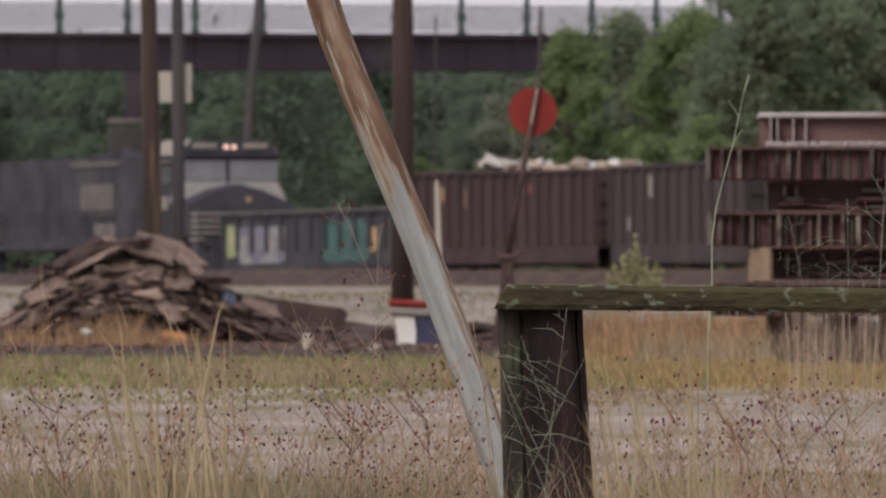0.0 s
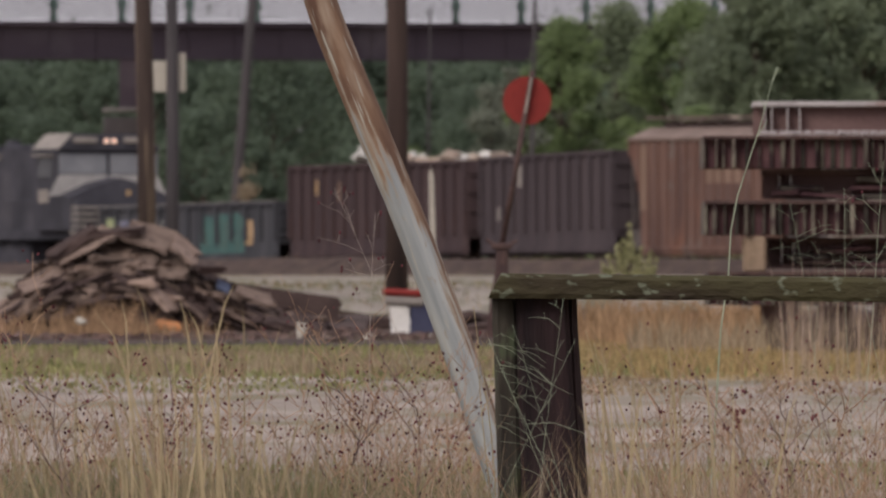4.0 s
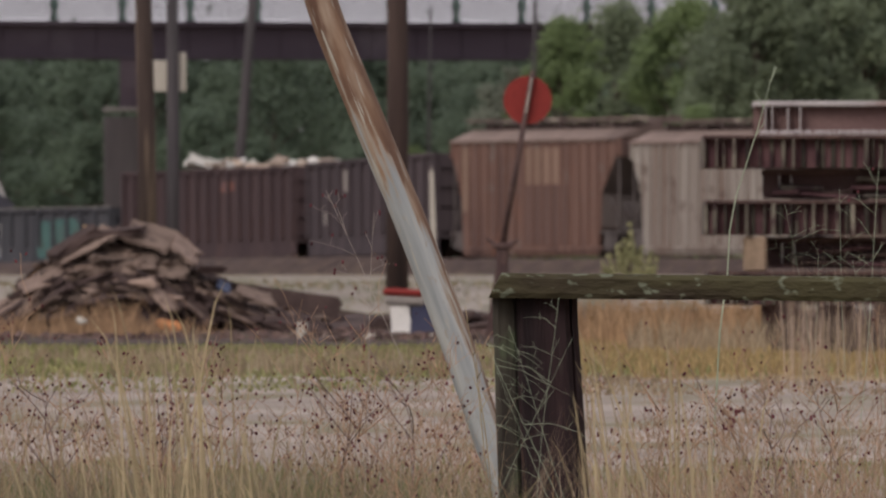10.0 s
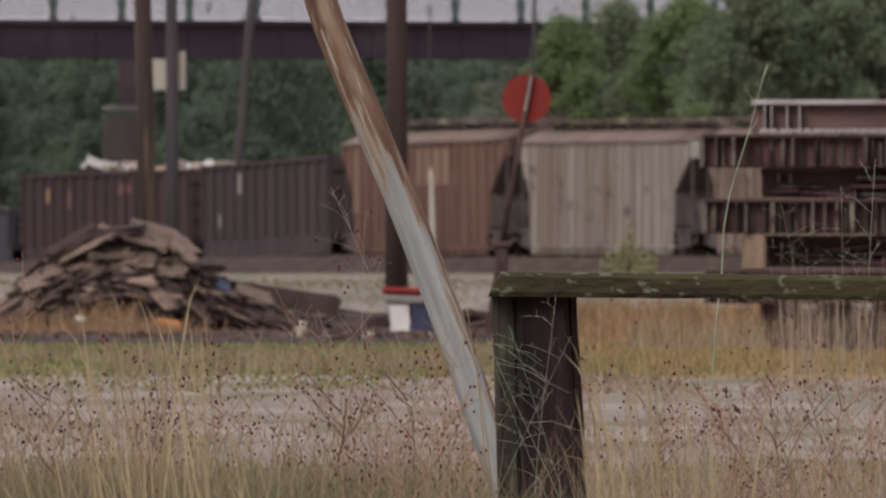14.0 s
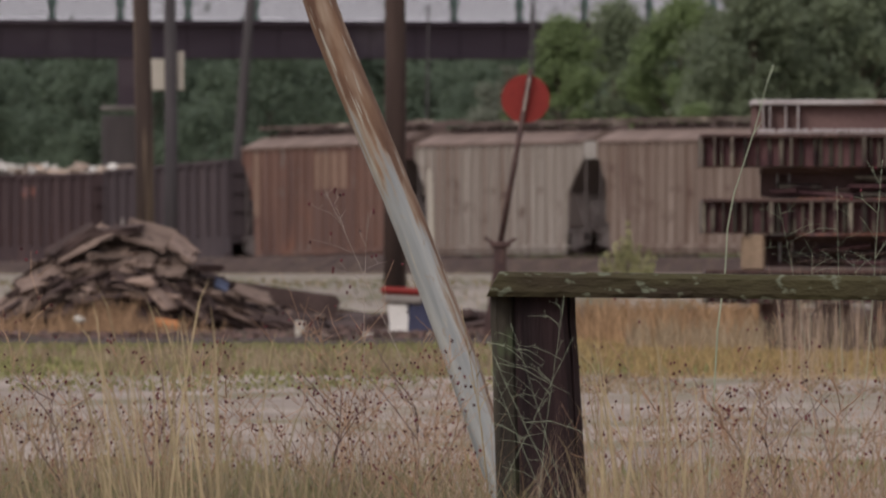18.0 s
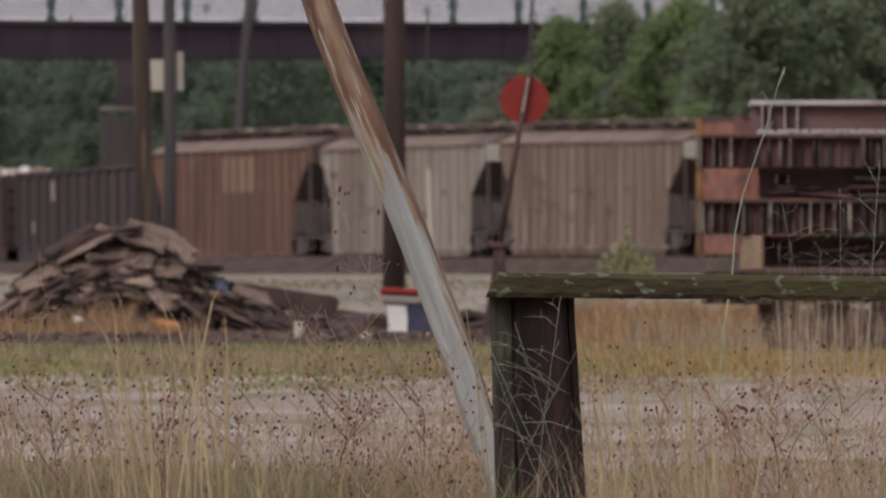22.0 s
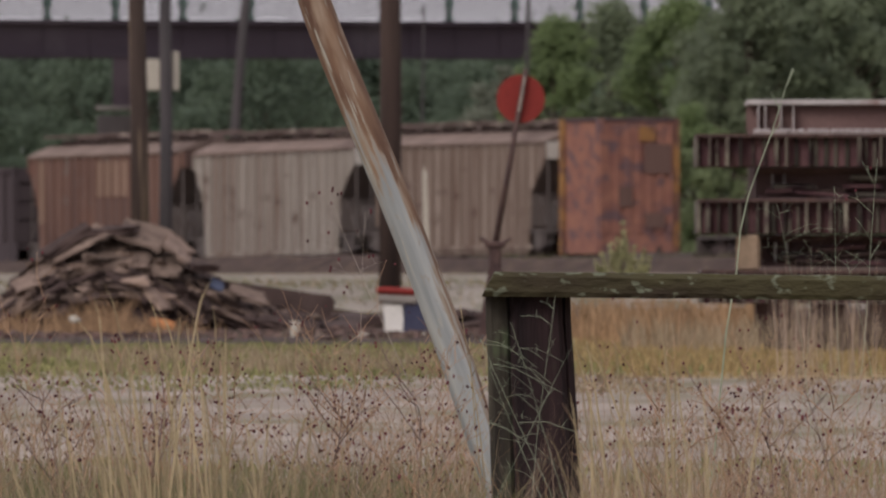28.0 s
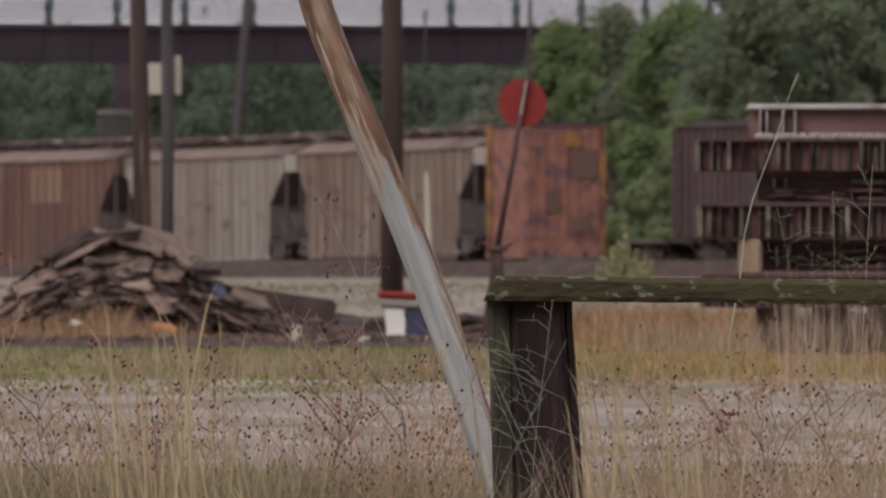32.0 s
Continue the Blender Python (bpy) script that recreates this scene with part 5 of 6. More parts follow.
switch_stand()


# ---- the leaning pipe ----
def worn_pipe():
    """Bluish-grey galvanising that gives way to rust in runs, more towards the top and down one side."""
    m = bpy.data.materials.new("worn_pipe")
    m.use_nodes = True
    nn, ll = m.node_tree.nodes, m.node_tree.links
    bsdf = nn["Principled BSDF"]
    uv = nn.new("ShaderNodeUVMap")
    uv.uv_map = "wrap"
    xyz = nn.new("ShaderNodeSeparateXYZ")
    ll.new(uv.outputs[0], xyz.inputs[0])

    def calc(op, a, b):
        q = nn.new("ShaderNodeMath")
        q.operation = op
        for i, e in enumerate((a, b)):
            if isinstance(e, (int, float)):
                q.inputs[i].default_value = e
            else:
                ll.new(e, q.inputs[i])
        return q.outputs[0]

    def grain(su, sv, detail=5):
        mp = nn.new("ShaderNodeMapping")
        mp.inputs["Scale"].default_value = (su, sv, 1)
        ll.new(uv.outputs[0], mp.inputs[0])
        t = nn.new("ShaderNodeTexNoise")
        t.inputs["Scale"].default_value, t.inputs["Detail"].default_value = 1.0, detail
        ll.new(mp.outputs[0], t.inputs["Vector"])
        return t.outputs["Fac"]

    def span(x, a, b, lo=0.0, hi=1.0):
        r = nn.new("ShaderNodeMapRange")
        r.inputs["From Min"].default_value, r.inputs["From Max"].default_value = a, b
        r.inputs["To Min"].default_value, r.inputs["To Max"].default_value = lo, hi
        ll.new(x, r.inputs["Value"])
        return r.outputs["Result"]

    def blend(f, a, b):
        x = nn.new("ShaderNodeMixRGB")
        ll.new(f, x.inputs[0])
        for i, e in ((1, a), (2, b)):
            if isinstance(e, tuple):
                x.inputs[i].default_value = (*e, 1)
            else:
                ll.new(e, x.inputs[i])
        return x.outputs[0]

    runs = grain(20, 2.6)           # long thin runs
    blots = grain(6, 6)
    up = span(xyz.outputs["Y"], 0.1, 0.7, -0.2, 0.4)
    # one side rusts further down
    turn = calc("ABSOLUTE", calc("SUBTRACT", calc("FRACT", calc("ADD", xyz.outputs["X"], 0.5), 0.0), 0.555), 0.0)
    flank = calc("MULTIPLY", span(turn, 0.04, 0.17, 0.42, 0.0), span(xyz.outputs["Y"], -0.55, 0.25, 0.5, 1.0))
    amount = calc("ADD", calc("ADD", calc("ADD", calc("MULTIPLY", runs, 0.75), calc("SUBTRACT", calc("MULTIPLY", blots, 0.62), 0.115)), up), flank)
    coat = blend(span(grain(8, 2.6), 0.35, 0.66), (0.215, 0.236, 0.243), (0.36, 0.375, 0.365))
    coat = blend(span(grain(12, 22), 0.6, 0.75), coat, (0.27, 0.235, 0.19))
    stain = blend(span(amount, 0.52, 0.66), coat, (0.27, 0.205, 0.145))
    iron = blend(span(grain(7, 5), 0.32, 0.7), (0.105, 0.055, 0.036), (0.235, 0.145, 0.09))
    iron = blend(span(grain(6, 4.5), 0.48, 0.68), iron, (0.3, 0.225, 0.165))
    col = blend(span(amount, 0.64, 0.7), stain, iron)
    # flakes of the coat that still hold, and chalky runs
    col = blend(span(grain(24, 5.5), 0.6, 0.66), col, (0.36, 0.35, 0.3))
    ll.new(col, bsdf.inputs["Base Color"])
    ll.new(span(amount, 0.6, 0.72, 0.55, 0.9), bsdf.inputs["Roughness"])
    bp = nn.new("ShaderNodeBump")
    bp.inputs["Strength"].default_value, bp.inputs["Distance"].default_value = 0.35, 0.004
    ll.new(calc("ADD", calc("MULTIPLY", amount, 0.6), calc("MULTIPLY", grain(40, 60), 0.4)), bp.inputs["Height"])
    ll.new(bp.outputs[0], bsdf.inputs["Normal"])
    return m


def leaning_pipe():
    d = 62
    k = d / FAR
    z0 = ground_z(d)
    axis = [(-238, 560), (-219, 479), (-180, 382), (-120, 236), (-62, 98), (-16, -21), (32, -150), (92, -330), (230, -724)]
    pp = thing("leaning_pipe", Matrix.Translation((0, d, z0)), "bent leaning galvanised pipe, rusted towards the top", "pipe")

    def centre(v):
        """The axis at height v, smoothed between its bends."""
        us, vs = [p[0] for p in axis][::-1], [p[1] for p in axis][::-1]
        u = sum(float(np.interp(v + e, vs, us)) for e in (-50, -25, 0, 25, 50)) / 5
        return Vector((u * k, 0, EYE + v * k - z0))

    bm = B()
    uvs = bm.loops.layers.uv.new("wrap")
    n, seg, r = 90, 32, 0.0437
    heights = [560 - 1284 * i / n for i in range(n + 1)]
    rings = []
    for i, v in enumerate(heights):
        c = centre(v)
        t = (centre(v + 5) - centre(v - 5)).normalized()
        side = Vector((t.z, 0, -t.x))
        dent = 1 - 0.03 * math.exp(-((v - 135) / 14) ** 2) + 0.012 * noise.noise((v * 0.02, 3, 1))
        rings.append([bm.verts.new(c + side * (r * dent * math.cos(j * math.tau / seg)) + Vector((0, -r * math.sin(j * math.tau / seg), 0))) for j in range(seg)])
    for i in range(n):
        for j in range(seg):
            f = bm.faces.new((rings[i][j], rings[i + 1][j], rings[i + 1][(j + 1) % seg], rings[i][(j + 1) % seg]))
            f.smooth = True
            for lo, (ii, jj) in zip(f.loops, ((i, j), (i + 1, j), (i + 1, j + 1), (i, j + 1))):
                lo[uvs].uv = (jj / seg, heights[ii] * k)
    bm.faces.new(rings[0])
    bm.faces.new(rings[-1])
    bmesh.ops.recalc_face_normals(bm, faces=bm.faces)
    part("tube", bm, worn_pipe(), pp)


leaning_pipe()


# ---- the fence in front ----
def fence():
    d = 55
    k = d / FAR
    z0 = ground_z(d)
    fe = thing("fence", Matrix.Translation((0, d, z0)), "mossy plank fence rail on a rotten split post", "fence")
    # post: rings of a rough four-sided timber

    def post(u0, u1, name, material, y0, y1, grow, seed):
        bm = B()
        rings = []
        n = 16
        zt = EYE - 40 * k - z0
        for i in range(n + 1):
            f = i / n
            z = zt * (1 - f)
            vz = (EYE - z - z0) / k
            sh = (vz - 40) * 0.03
            a, b = (u0 + sh * (1 if u0 < 100 else 1)) * k, (u1 + sh * grow) * k
            jig = lambda s: 0.004 * noise.noise((s, z * 9, seed))
            rings.append([bm.verts.new(p) for p in ((a + jig(1), y0 + 0.02 + jig(2), z), (a + 0.012 + jig(3), y0 + jig(4), z), ((a + b) / 2 + jig(5), y0 - 0.004 + jig(6), z), (b - 0.012 + jig(7), y0 + jig(8), z),
                                                    (b + jig(9), y0 + 0.02 + jig(10), z), (b, y1, z), (a, y1, z))])
        for g, h in zip(rings, rings[1:]):
            for j in range(7):
                bm.faces.new((g[j], g[(j + 1) % 7], h[(j + 1) % 7], h[j]))
        bm.faces.new(rings[0])
        bm.faces.new(rings[-1])
        bmesh.ops.recalc_face_normals(bm, faces=bm.faces)
        return part(name, bm, material, fe)

    post(128, 222, "post", M_POST, 0.0, 0.17, 1.9, 1)
    post(87, 131, "split_post", M_POSTL, 0.015, 0.16, 1.0, 4)["label"] = "grey weathered half of the split post"
    post(219, 236, "split_post", M_POST, 0.03, 0.17, 2.0, 7)["label"] = "thin outer slab of the post"
    # rail: a long plank with an uneven top and a chamfered end
    bm = B()
    rings = []
    n = 60
    x0, x1 = 80 * k, 1500 * k
    for i in range(n + 1):
        f = i / n
        x = x0 + (x1 - x0) * f
        u = x / k
        sag = 0.011 * (u - 80)
        top = EYE + (-3 - sag) * k - z0 + 0.0016 * noise.noise((x * 9, 0, 2))
        bot = EYE + (-47 - sag * 0.9) * k - z0 + 0.0022 * noise.noise((x * 7, 5, 2))
        if i == 0:
            top -= 0.008
        fy = -0.05 + 0.003 * noise.noise((x * 12, 3, 1))
        cut = 0.026 if i == 0 else 0.0
        rings.append([bm.verts.new(p) for p in ((x, fy + 0.006, bot), (x + 0.2 * cut, fy, bot + 0.012), (x + 0.8 * cut, fy, top - 0.012), (x + cut, fy + 0.012, top), (x + cut, 0.17, top + 0.001), (x, 0.17, bot))])
    for g, h in zip(rings, rings[1:]):
        for j in range(6):
            bm.faces.new((g[j], g[(j + 1) % 6], h[(j + 1) % 6], h[j]))
    bm.faces.new(rings[0])
    bm.faces.new(rings[-1])
    bmesh.ops.recalc_face_normals(bm, faces=bm.faces)
    part("rail", bm, M_RAILW, fe, "mossy, lichen-spotted plank rail")
    # the next post, out to the side
    bm = B()
    zt = EYE - 55 * k - z0
    box(bm, (1320 * k, 0.09, zt / 2), (0.17, 0.17, zt), bevel=0.01)
    part("post", bm, M_POST, fe)


fence()


# ---- grass and weeds ----
def blades(count, spot_fn, hmin, hmax, width, seed, lean=0.35, curl=0.3, crest=None, base=None):
    """Bent grass blades of two segments; spot_fn gives x, y of a root."""
    rr = random.Random(seed)
    vs, fs = [], []
    for i in range(count):
        x, y = spot_fn(rr)
        z = base(x, y) if base else ground_z(y)
        h = rr.uniform(hmin, hmax)
        if crest:
            h = max(0.06, EYE + (rr.uniform(*crest) + 95 * noise.noise((x * 2.3, 2, seed)) + 30 * noise.noise((x * 6, 7, seed))) * y / FAR - z)
        a = rr.uniform(0, math.tau)
        lx, ly = math.cos(a) * lean * h * rr.random(), math.sin(a) * lean * h * rr.random()
        w = width * rr.uniform(0.6, 1.3)
        p1 = (x + lx * 0.4, y + ly * 0.4, z + h * 0.6)
        p2 = (x + lx * (1 + curl), y + ly * (1 + curl), z + h)
        n = len(vs)
        vs += [(x - w, y, z - 0.02), (x + w, y, z - 0.02), (p1[0] + w * 0.8, p1[1], p1[2]), (p1[0] - w * 0.8, p1[1], p1[2]), p2]
        fs += [(n, n + 1, n + 2, n + 3), (n + 3, n + 2, n + 4)]
    return vs, [], fs


def scatter(u0, u1, d0, d1, clump=0.0):
    def fn(rr):
        d = rr.uniform(d0, d1)
        u = rr.uniform(u0, u1)
        if clump:
            for _ in range(6):
                if noise.noise((u * d / FAR * clump, d * 0.12, 4)) > rr.uniform(-0.5, 0.5):
                    break
                d, u = rr.uniform(d0, d1), rr.uniform(u0, u1)
        return u * d / FAR, d
    return fn


def grass(name, label, material, *args, **kw):
    tagged(part(name, blades(*args, **kw), material), label, "grass", kind="stuff")


def bell(u, su, d0, d1):
    return lambda rr: ((lambda d: (rr.gauss(u, su) * d / FAR, d))(rr.uniform(d0, d1)))


sheet("dry_verge", 122.2, 178, 9, 20, 0.013, M_DRYTURF, "dry yellow turf beside the stack", 0.004, 45, 0.3, 9.75, 2.0)
grass("verge_grass", "short yellow-green grass on the verge", M_GRASS, 7000, scatter(-860, 110, 123.5, 170, 1.5), 0.01, 0.06, 0.009, 1)
grass("verge_grass", "green tufts on the verge's inner edge", M_GRASS, 1300, scatter(-860, 110, 158, 174, 2.2), 0.008, 0.05, 0.006, 12, lean=0.7)
grass("verge_grass", "dull tufts on the verge's inner edge", M_BANKGRASS, 1100, scatter(-860, 110, 165, 194, 2.4), 0.01, 0.07, 0.006, 13, lean=0.8)
grass("verge_grass", "dead stalks on the verge's inner edge", M_DEADBRUSH, 700, scatter(-860, 110, 160, 215, 2.4), 0.02, 0.13, 0.004, 14, lean=0.8)
grass("verge_grass", "pale dry grass among the verge", M_STRAW, 2500, scatter(-860, 110, 123.5, 150, 0.6), 0.02, 0.12, 0.005, 11)
grass("verge_grass", "ochre dry grass under the stack", M_OCHREGRASS, 7000, scatter(230, 860, 123.5, 178, 0.8), 0.02, 0.09, 0.008, 2)
grass("verge_grass", "green tufts among dry verge grass", M_GRASS, 2500, scatter(60, 860, 123.5, 165, 0.8), 0.01, 0.07, 0.009, 3)
grass("dry_grass", "tall russet dry grass beside the stack", M_STRAWRED, 2400, scatter(225, 620, 172, 215, 1.6), 0.05, 0.44, 0.006, 4, lean=0.6)
grass("dry_grass", "tall tan dry grass round the stack", M_STRAW, 900, scatter(330, 860, 150, 164, 0.8), 0.1, 0.3, 0.005, 5)
for u, su, c, h in ((-700, 35, 300, 0.34), (-620, 30, 420, 0.42), (-585, 22, 260, 0.5), (-520, 30, 260, 0.3), (-455, 30, 160, 0.26), (-760, 30, 160, 0.3)):
    grass("dry_grass", "russet dry grass at the timber pile's foot", M_STRAWRED, int(c * 0.6), bell(u, su * 1.4, 200, 246), 0.03, h, 0.006, u + 2000, lean=0.6)
grass("dry_grass", "dry tan grass on the near bank", M_STRAW, 2400, scatter(-900, 60, 46, 82, 1.9), 0.3, 0.6, 0.0014, 7, lean=0.5, crest=(-500, -310))
grass("dry_grass", "sparse bleached grass on the near bank", M_STRAWPINK, 2300, scatter(0, 900, 46, 82, 2.4), 0.3, 0.6, 0.0013, 27, lean=0.5, crest=(-500, -300))
grass("dry_grass", "single tall straws on the near bank", M_STRAW, 620, scatter(-900, 900, 46, 80, 1.5), 0.3, 0.6, 0.0018, 17, lean=0.4, crest=(-330, -170))
grass("dry_grass", "thin russet stems on the near bank", M_STRAWRED, 560, scatter(-900, 900, 46, 80, 2.0), 0.3, 0.6, 0.0014, 18, lean=0.5, crest=(-360, -190))
grass("dry_grass", "dull green grass low on the near bank", M_BANKGRASS, 16000, scatter(-900, 200, 50, 83, 1.7), 0.2, 0.42, 0.0017, 8, lean=0.5, crest=(-510, -320))
grass("bank_grass", "thin dull grass on the gravel bank", M_BANKGRASS, 1500, scatter(-880, 880, 292, 420, 1.2), 0.02, 0.1, 0.012, 51, lean=0.8)
grass("bank_grass", "thin dry grass on the gravel bank", M_STRAW, 900, scatter(-880, 880, 292, 420, 1.2), 0.02, 0.12, 0.01, 52, lean=0.8)
grass("rubble_grass", "thin dull grass among the rubble", M_BANKGRASS, 700, scatter(-860, 130, 172, 232, 1.8), 0.01, 0.07, 0.007, 53, lean=0.8)
# blades coloured dark to stand for the ground shadow under the stack
grass("brush", "tangled shadow-dark brush by the stack", M_BRUSH, 900, scatter(585, 860, 150, 163, 0.7), 0.12, 0.42, 0.004, 31, lean=0.6)
grass("dry_grass", "pale upright stalks before the stack", M_STRAWPINK, 70, scatter(600, 780, 118, 124, 1.5), 0.3, 0.75, 0.0016, 33, lean=0.15)
grass("brush", "tangled shadow-dark brush by the stack", M_BRUSH, 260, scatter(235, 400, 200, 222, 0.7), 0.1, 0.4, 0.005, 32, lean=0.6)
grass("road_grass", "thin dry grass on the gravel road's crown", M_STRAW, 900, scatter(-900, 900, 98, 108, 1.0), 0.01, 0.04, 0.005, 21)
grass("road_grass", "thin green grass at the gravel road's near edge", M_GRASS, 2600, scatter(-900, 900, 84, 95, 1.4), 0.01, 0.07, 0.005, 22)

grass("road_grass", "clump of bright green grass at the road's near edge", M_GRASS, 700, bell(-318, 40, 81, 86), 0.03, 0.15, 0.004, 23)
grass("road_grass", "pale green tufts at the road's near edge", M_GRASS, 300, bell(560, 60, 82, 86), 0.03, 0.1, 0.004, 24)

grass("road_grass", "ragged green grass creeping onto the road's far edge", M_GRASS, 1000, scatter(-880, 120, 117.5, 124.5, 1.6), 0.004, 0.03, 0.009, 41)
grass("road_grass", "ragged dry grass creeping onto the road's far edge", M_STRAW, 1300, scatter(100, 880, 116.5, 124.5, 1.6), 0.004, 0.035, 0.008, 42)
for u, su, c in ((-740, 50, 500), (-640, 30, 260), (-520, 40, 340), (-270, 70, 620), (-110, 50, 300), (60, 40, 200), (420, 50, 220), (620, 70, 380)):
    grass("brush", "grey-brown dead brush low on the near bank", M_DEADBRUSH, c, bell(u, su, 47, 72), 0.2, 0.5, 0.0014, u + 3000, lean=0.7, crest=(-470, -330))

grass("near_grass", "soft tan grass low before the bank", M_STRAW, 220, scatter(-900, 900, 27, 40, 2.2), 0.2, 0.5, 0.0016, 61, lean=0.5, crest=(-560, -370))
grass("near_grass", "soft dull green grass low before the bank", M_BANKGRASS, 1500, scatter(-900, 40, 27, 40, 2.0), 0.2, 0.5, 0.0017, 62, lean=0.5, crest=(-560, -370))
grass("near_grass", "few tall soft straws before the bank", M_STRAWPINK, 90, scatter(-900, 900, 29, 40, 2.2), 0.2, 0.5, 0.0018, 63, lean=0.4, crest=(-430, -230))


def on_bank(rr, lo=-48, hi=66):
    p = LINE + ALONG * rr.uniform(lo, hi) - ASIDE * rr.uniform(4.3, 6.2)
    return p.x, p.y


def bank_z(x, y):
    q = Vector((x, y, 0)) - LINE
    return bank_top(q.dot(ALONG)) - 0.1 - 0.42 * abs(-q.dot(ASIDE) - 4.7)


grass("bank_brush", "dry brown growth on the cinder bank", M_DEADBRUSH, 2600, on_bank, 0.06, 0.24, 0.014, 71, lean=0.8, base=bank_z)
grass("bank_brush", "yellow-green weeds on the cinder bank beyond the poles", M_BANKGRASS, 900, lambda rr: on_bank(rr, -34, -13), 0.08, 0.36, 0.012, 73, lean=0.8, base=bank_z)
grass("bank_brush", "russet dry grass on the cinder bank", M_STRAWRED, 700, on_bank, 0.06, 0.26, 0.012, 72, lean=0.8, base=bank_z)

SWAY = []


def weed(x, y, height, seed, branches=9, seeds=40, stem=M_STEM, lean=0.0, label="dry branching weed with dark red seed heads", up=0.45, thin=1.0):
    """A branching weed: stem, twigs and seed heads. It sways about its root."""
    rr = random.Random(seed)
    z = ground_z(y)
    w = thing("weed", Matrix.Translation((x, y, z)), label, "weed", "weeds on the near bank")
    bm = B()
    top = Vector((lean * height, rr.uniform(-0.1, 0.1), height))
    bow = rr.uniform(-0.05, 0.05) * height

    def along(f):
        """A point on the bowed stem."""
        return Vector((lean * height * abs(f) ** 1.7 + bow * math.sin(math.pi * f) + 0.008 * math.sin(f * 21 + seed), top.y * f, height * f))

    tube(bm, [along(f) for f in (-0.03, 0.2, 0.35, 0.5, 0.62, 0.72, 0.82, 0.91, 1.0)], 0.0016 * thin, 0.0008 * thin, 5)
    tips = [top]
    for i in range(branches):
        f = up + (1 - up) * rr.random()
        s = along(f)
        a = rr.uniform(0, math.tau)
        ln = height * rr.uniform(0.1, 0.3)
        e = s + Vector((math.cos(a) * ln * 0.6, math.sin(a) * ln * 0.6, ln * rr.uniform(0.4, 0.95)))
        kink = Vector((rr.uniform(-0.12, 0.12), rr.uniform(-0.1, 0.1), rr.uniform(-0.12, 0.04))) * ln
        tube(bm, [s, s.lerp(e, 0.3) + kink * 0.7, s.lerp(e, 0.6) + kink, s.lerp(e, 0.8) + kink * 0.2, e], 0.001 * thin, 0.0007 * thin, 4)
        tips.append(e)
        for j in range(3):
            g = s.lerp(e, rr.uniform(0.3, 0.85)) + kink * 0.6
            h = g + Vector((rr.uniform(-0.05, 0.05), rr.uniform(-0.05, 0.05), rr.uniform(0.01, 0.06)))
            cyl(bm, g, h, 0.0009, 0.0006, 4)
            tips.append(h)
    part("stem", bm, stem, w)
    if seeds:
        bm = B()
        for i in range(seeds):
            t = rr.choice(tips) + Vector((rr.uniform(-0.022, 0.022), rr.uniform(-0.02, 0.02), rr.uniform(-0.03, 0.012)))
            bmesh.ops.create_icosphere(bm, subdivisions=1, radius=1.0, matrix=Matrix.Translation(t) @ pose(0, 0, 0, rr.uniform(-40, 40), rr.uniform(-40, 40), 0) @ Matrix.Diagonal((rr.uniform(0.0026, 0.004), 0.0032, rr.uniform(0.0034, 0.006), 1)))
        tagged(part("seed_head", bm, M_SEED, w), kind="stuff")
    SWAY.append((w, rr.uniform(0.5, 1.0), rr.uniform(0, 6.3)))
    return w


rw = random.Random(77)
for i in range(98):
    d = rw.uniform(46, 72)
    u = rw.uniform(-800, 800)
    if 35 < u < 290 and d < 57:
        d = rw.uniform(58, 70)
    goal = rw.uniform(-345, -135) if u < 60 else rw.uniform(-350, -150)
    h = EYE + goal * d / FAR - ground_z(d)
    weed(u * d / FAR, d, h, 300 + i, rw.randint(6, 10), rw.randint(12, 24) if u < 60 else rw.randint(8, 17), thin=0.7)

# a few dense, darker bushes among them
for i, (u, d, goal, nb, ns) in enumerate(((-192, 57, -205, 18, 46), (-170, 59, -240, 14, 36), (-700, 55, -215, 16, 26), (-655, 58, -250, 14, 22), (-520, 56, -235, 13, 30),
                                          (-395, 55, -225, 12, 34), (-60, 60, -215, 13, 32), (395, 57, -230, 13, 26), (560, 58, -245, 14, 24), (690, 56, -220, 13, 24))):
    weed(u * d / FAR, d, EYE + goal * d / FAR - ground_z(d), 700 + i, nb, ns, M_SHADESTEM if i % 2 == 0 else M_STEM, 0.05 - 0.02 * (i % 4), "dense grey-brown weed with dark red seed heads", 0.3, 1.5)


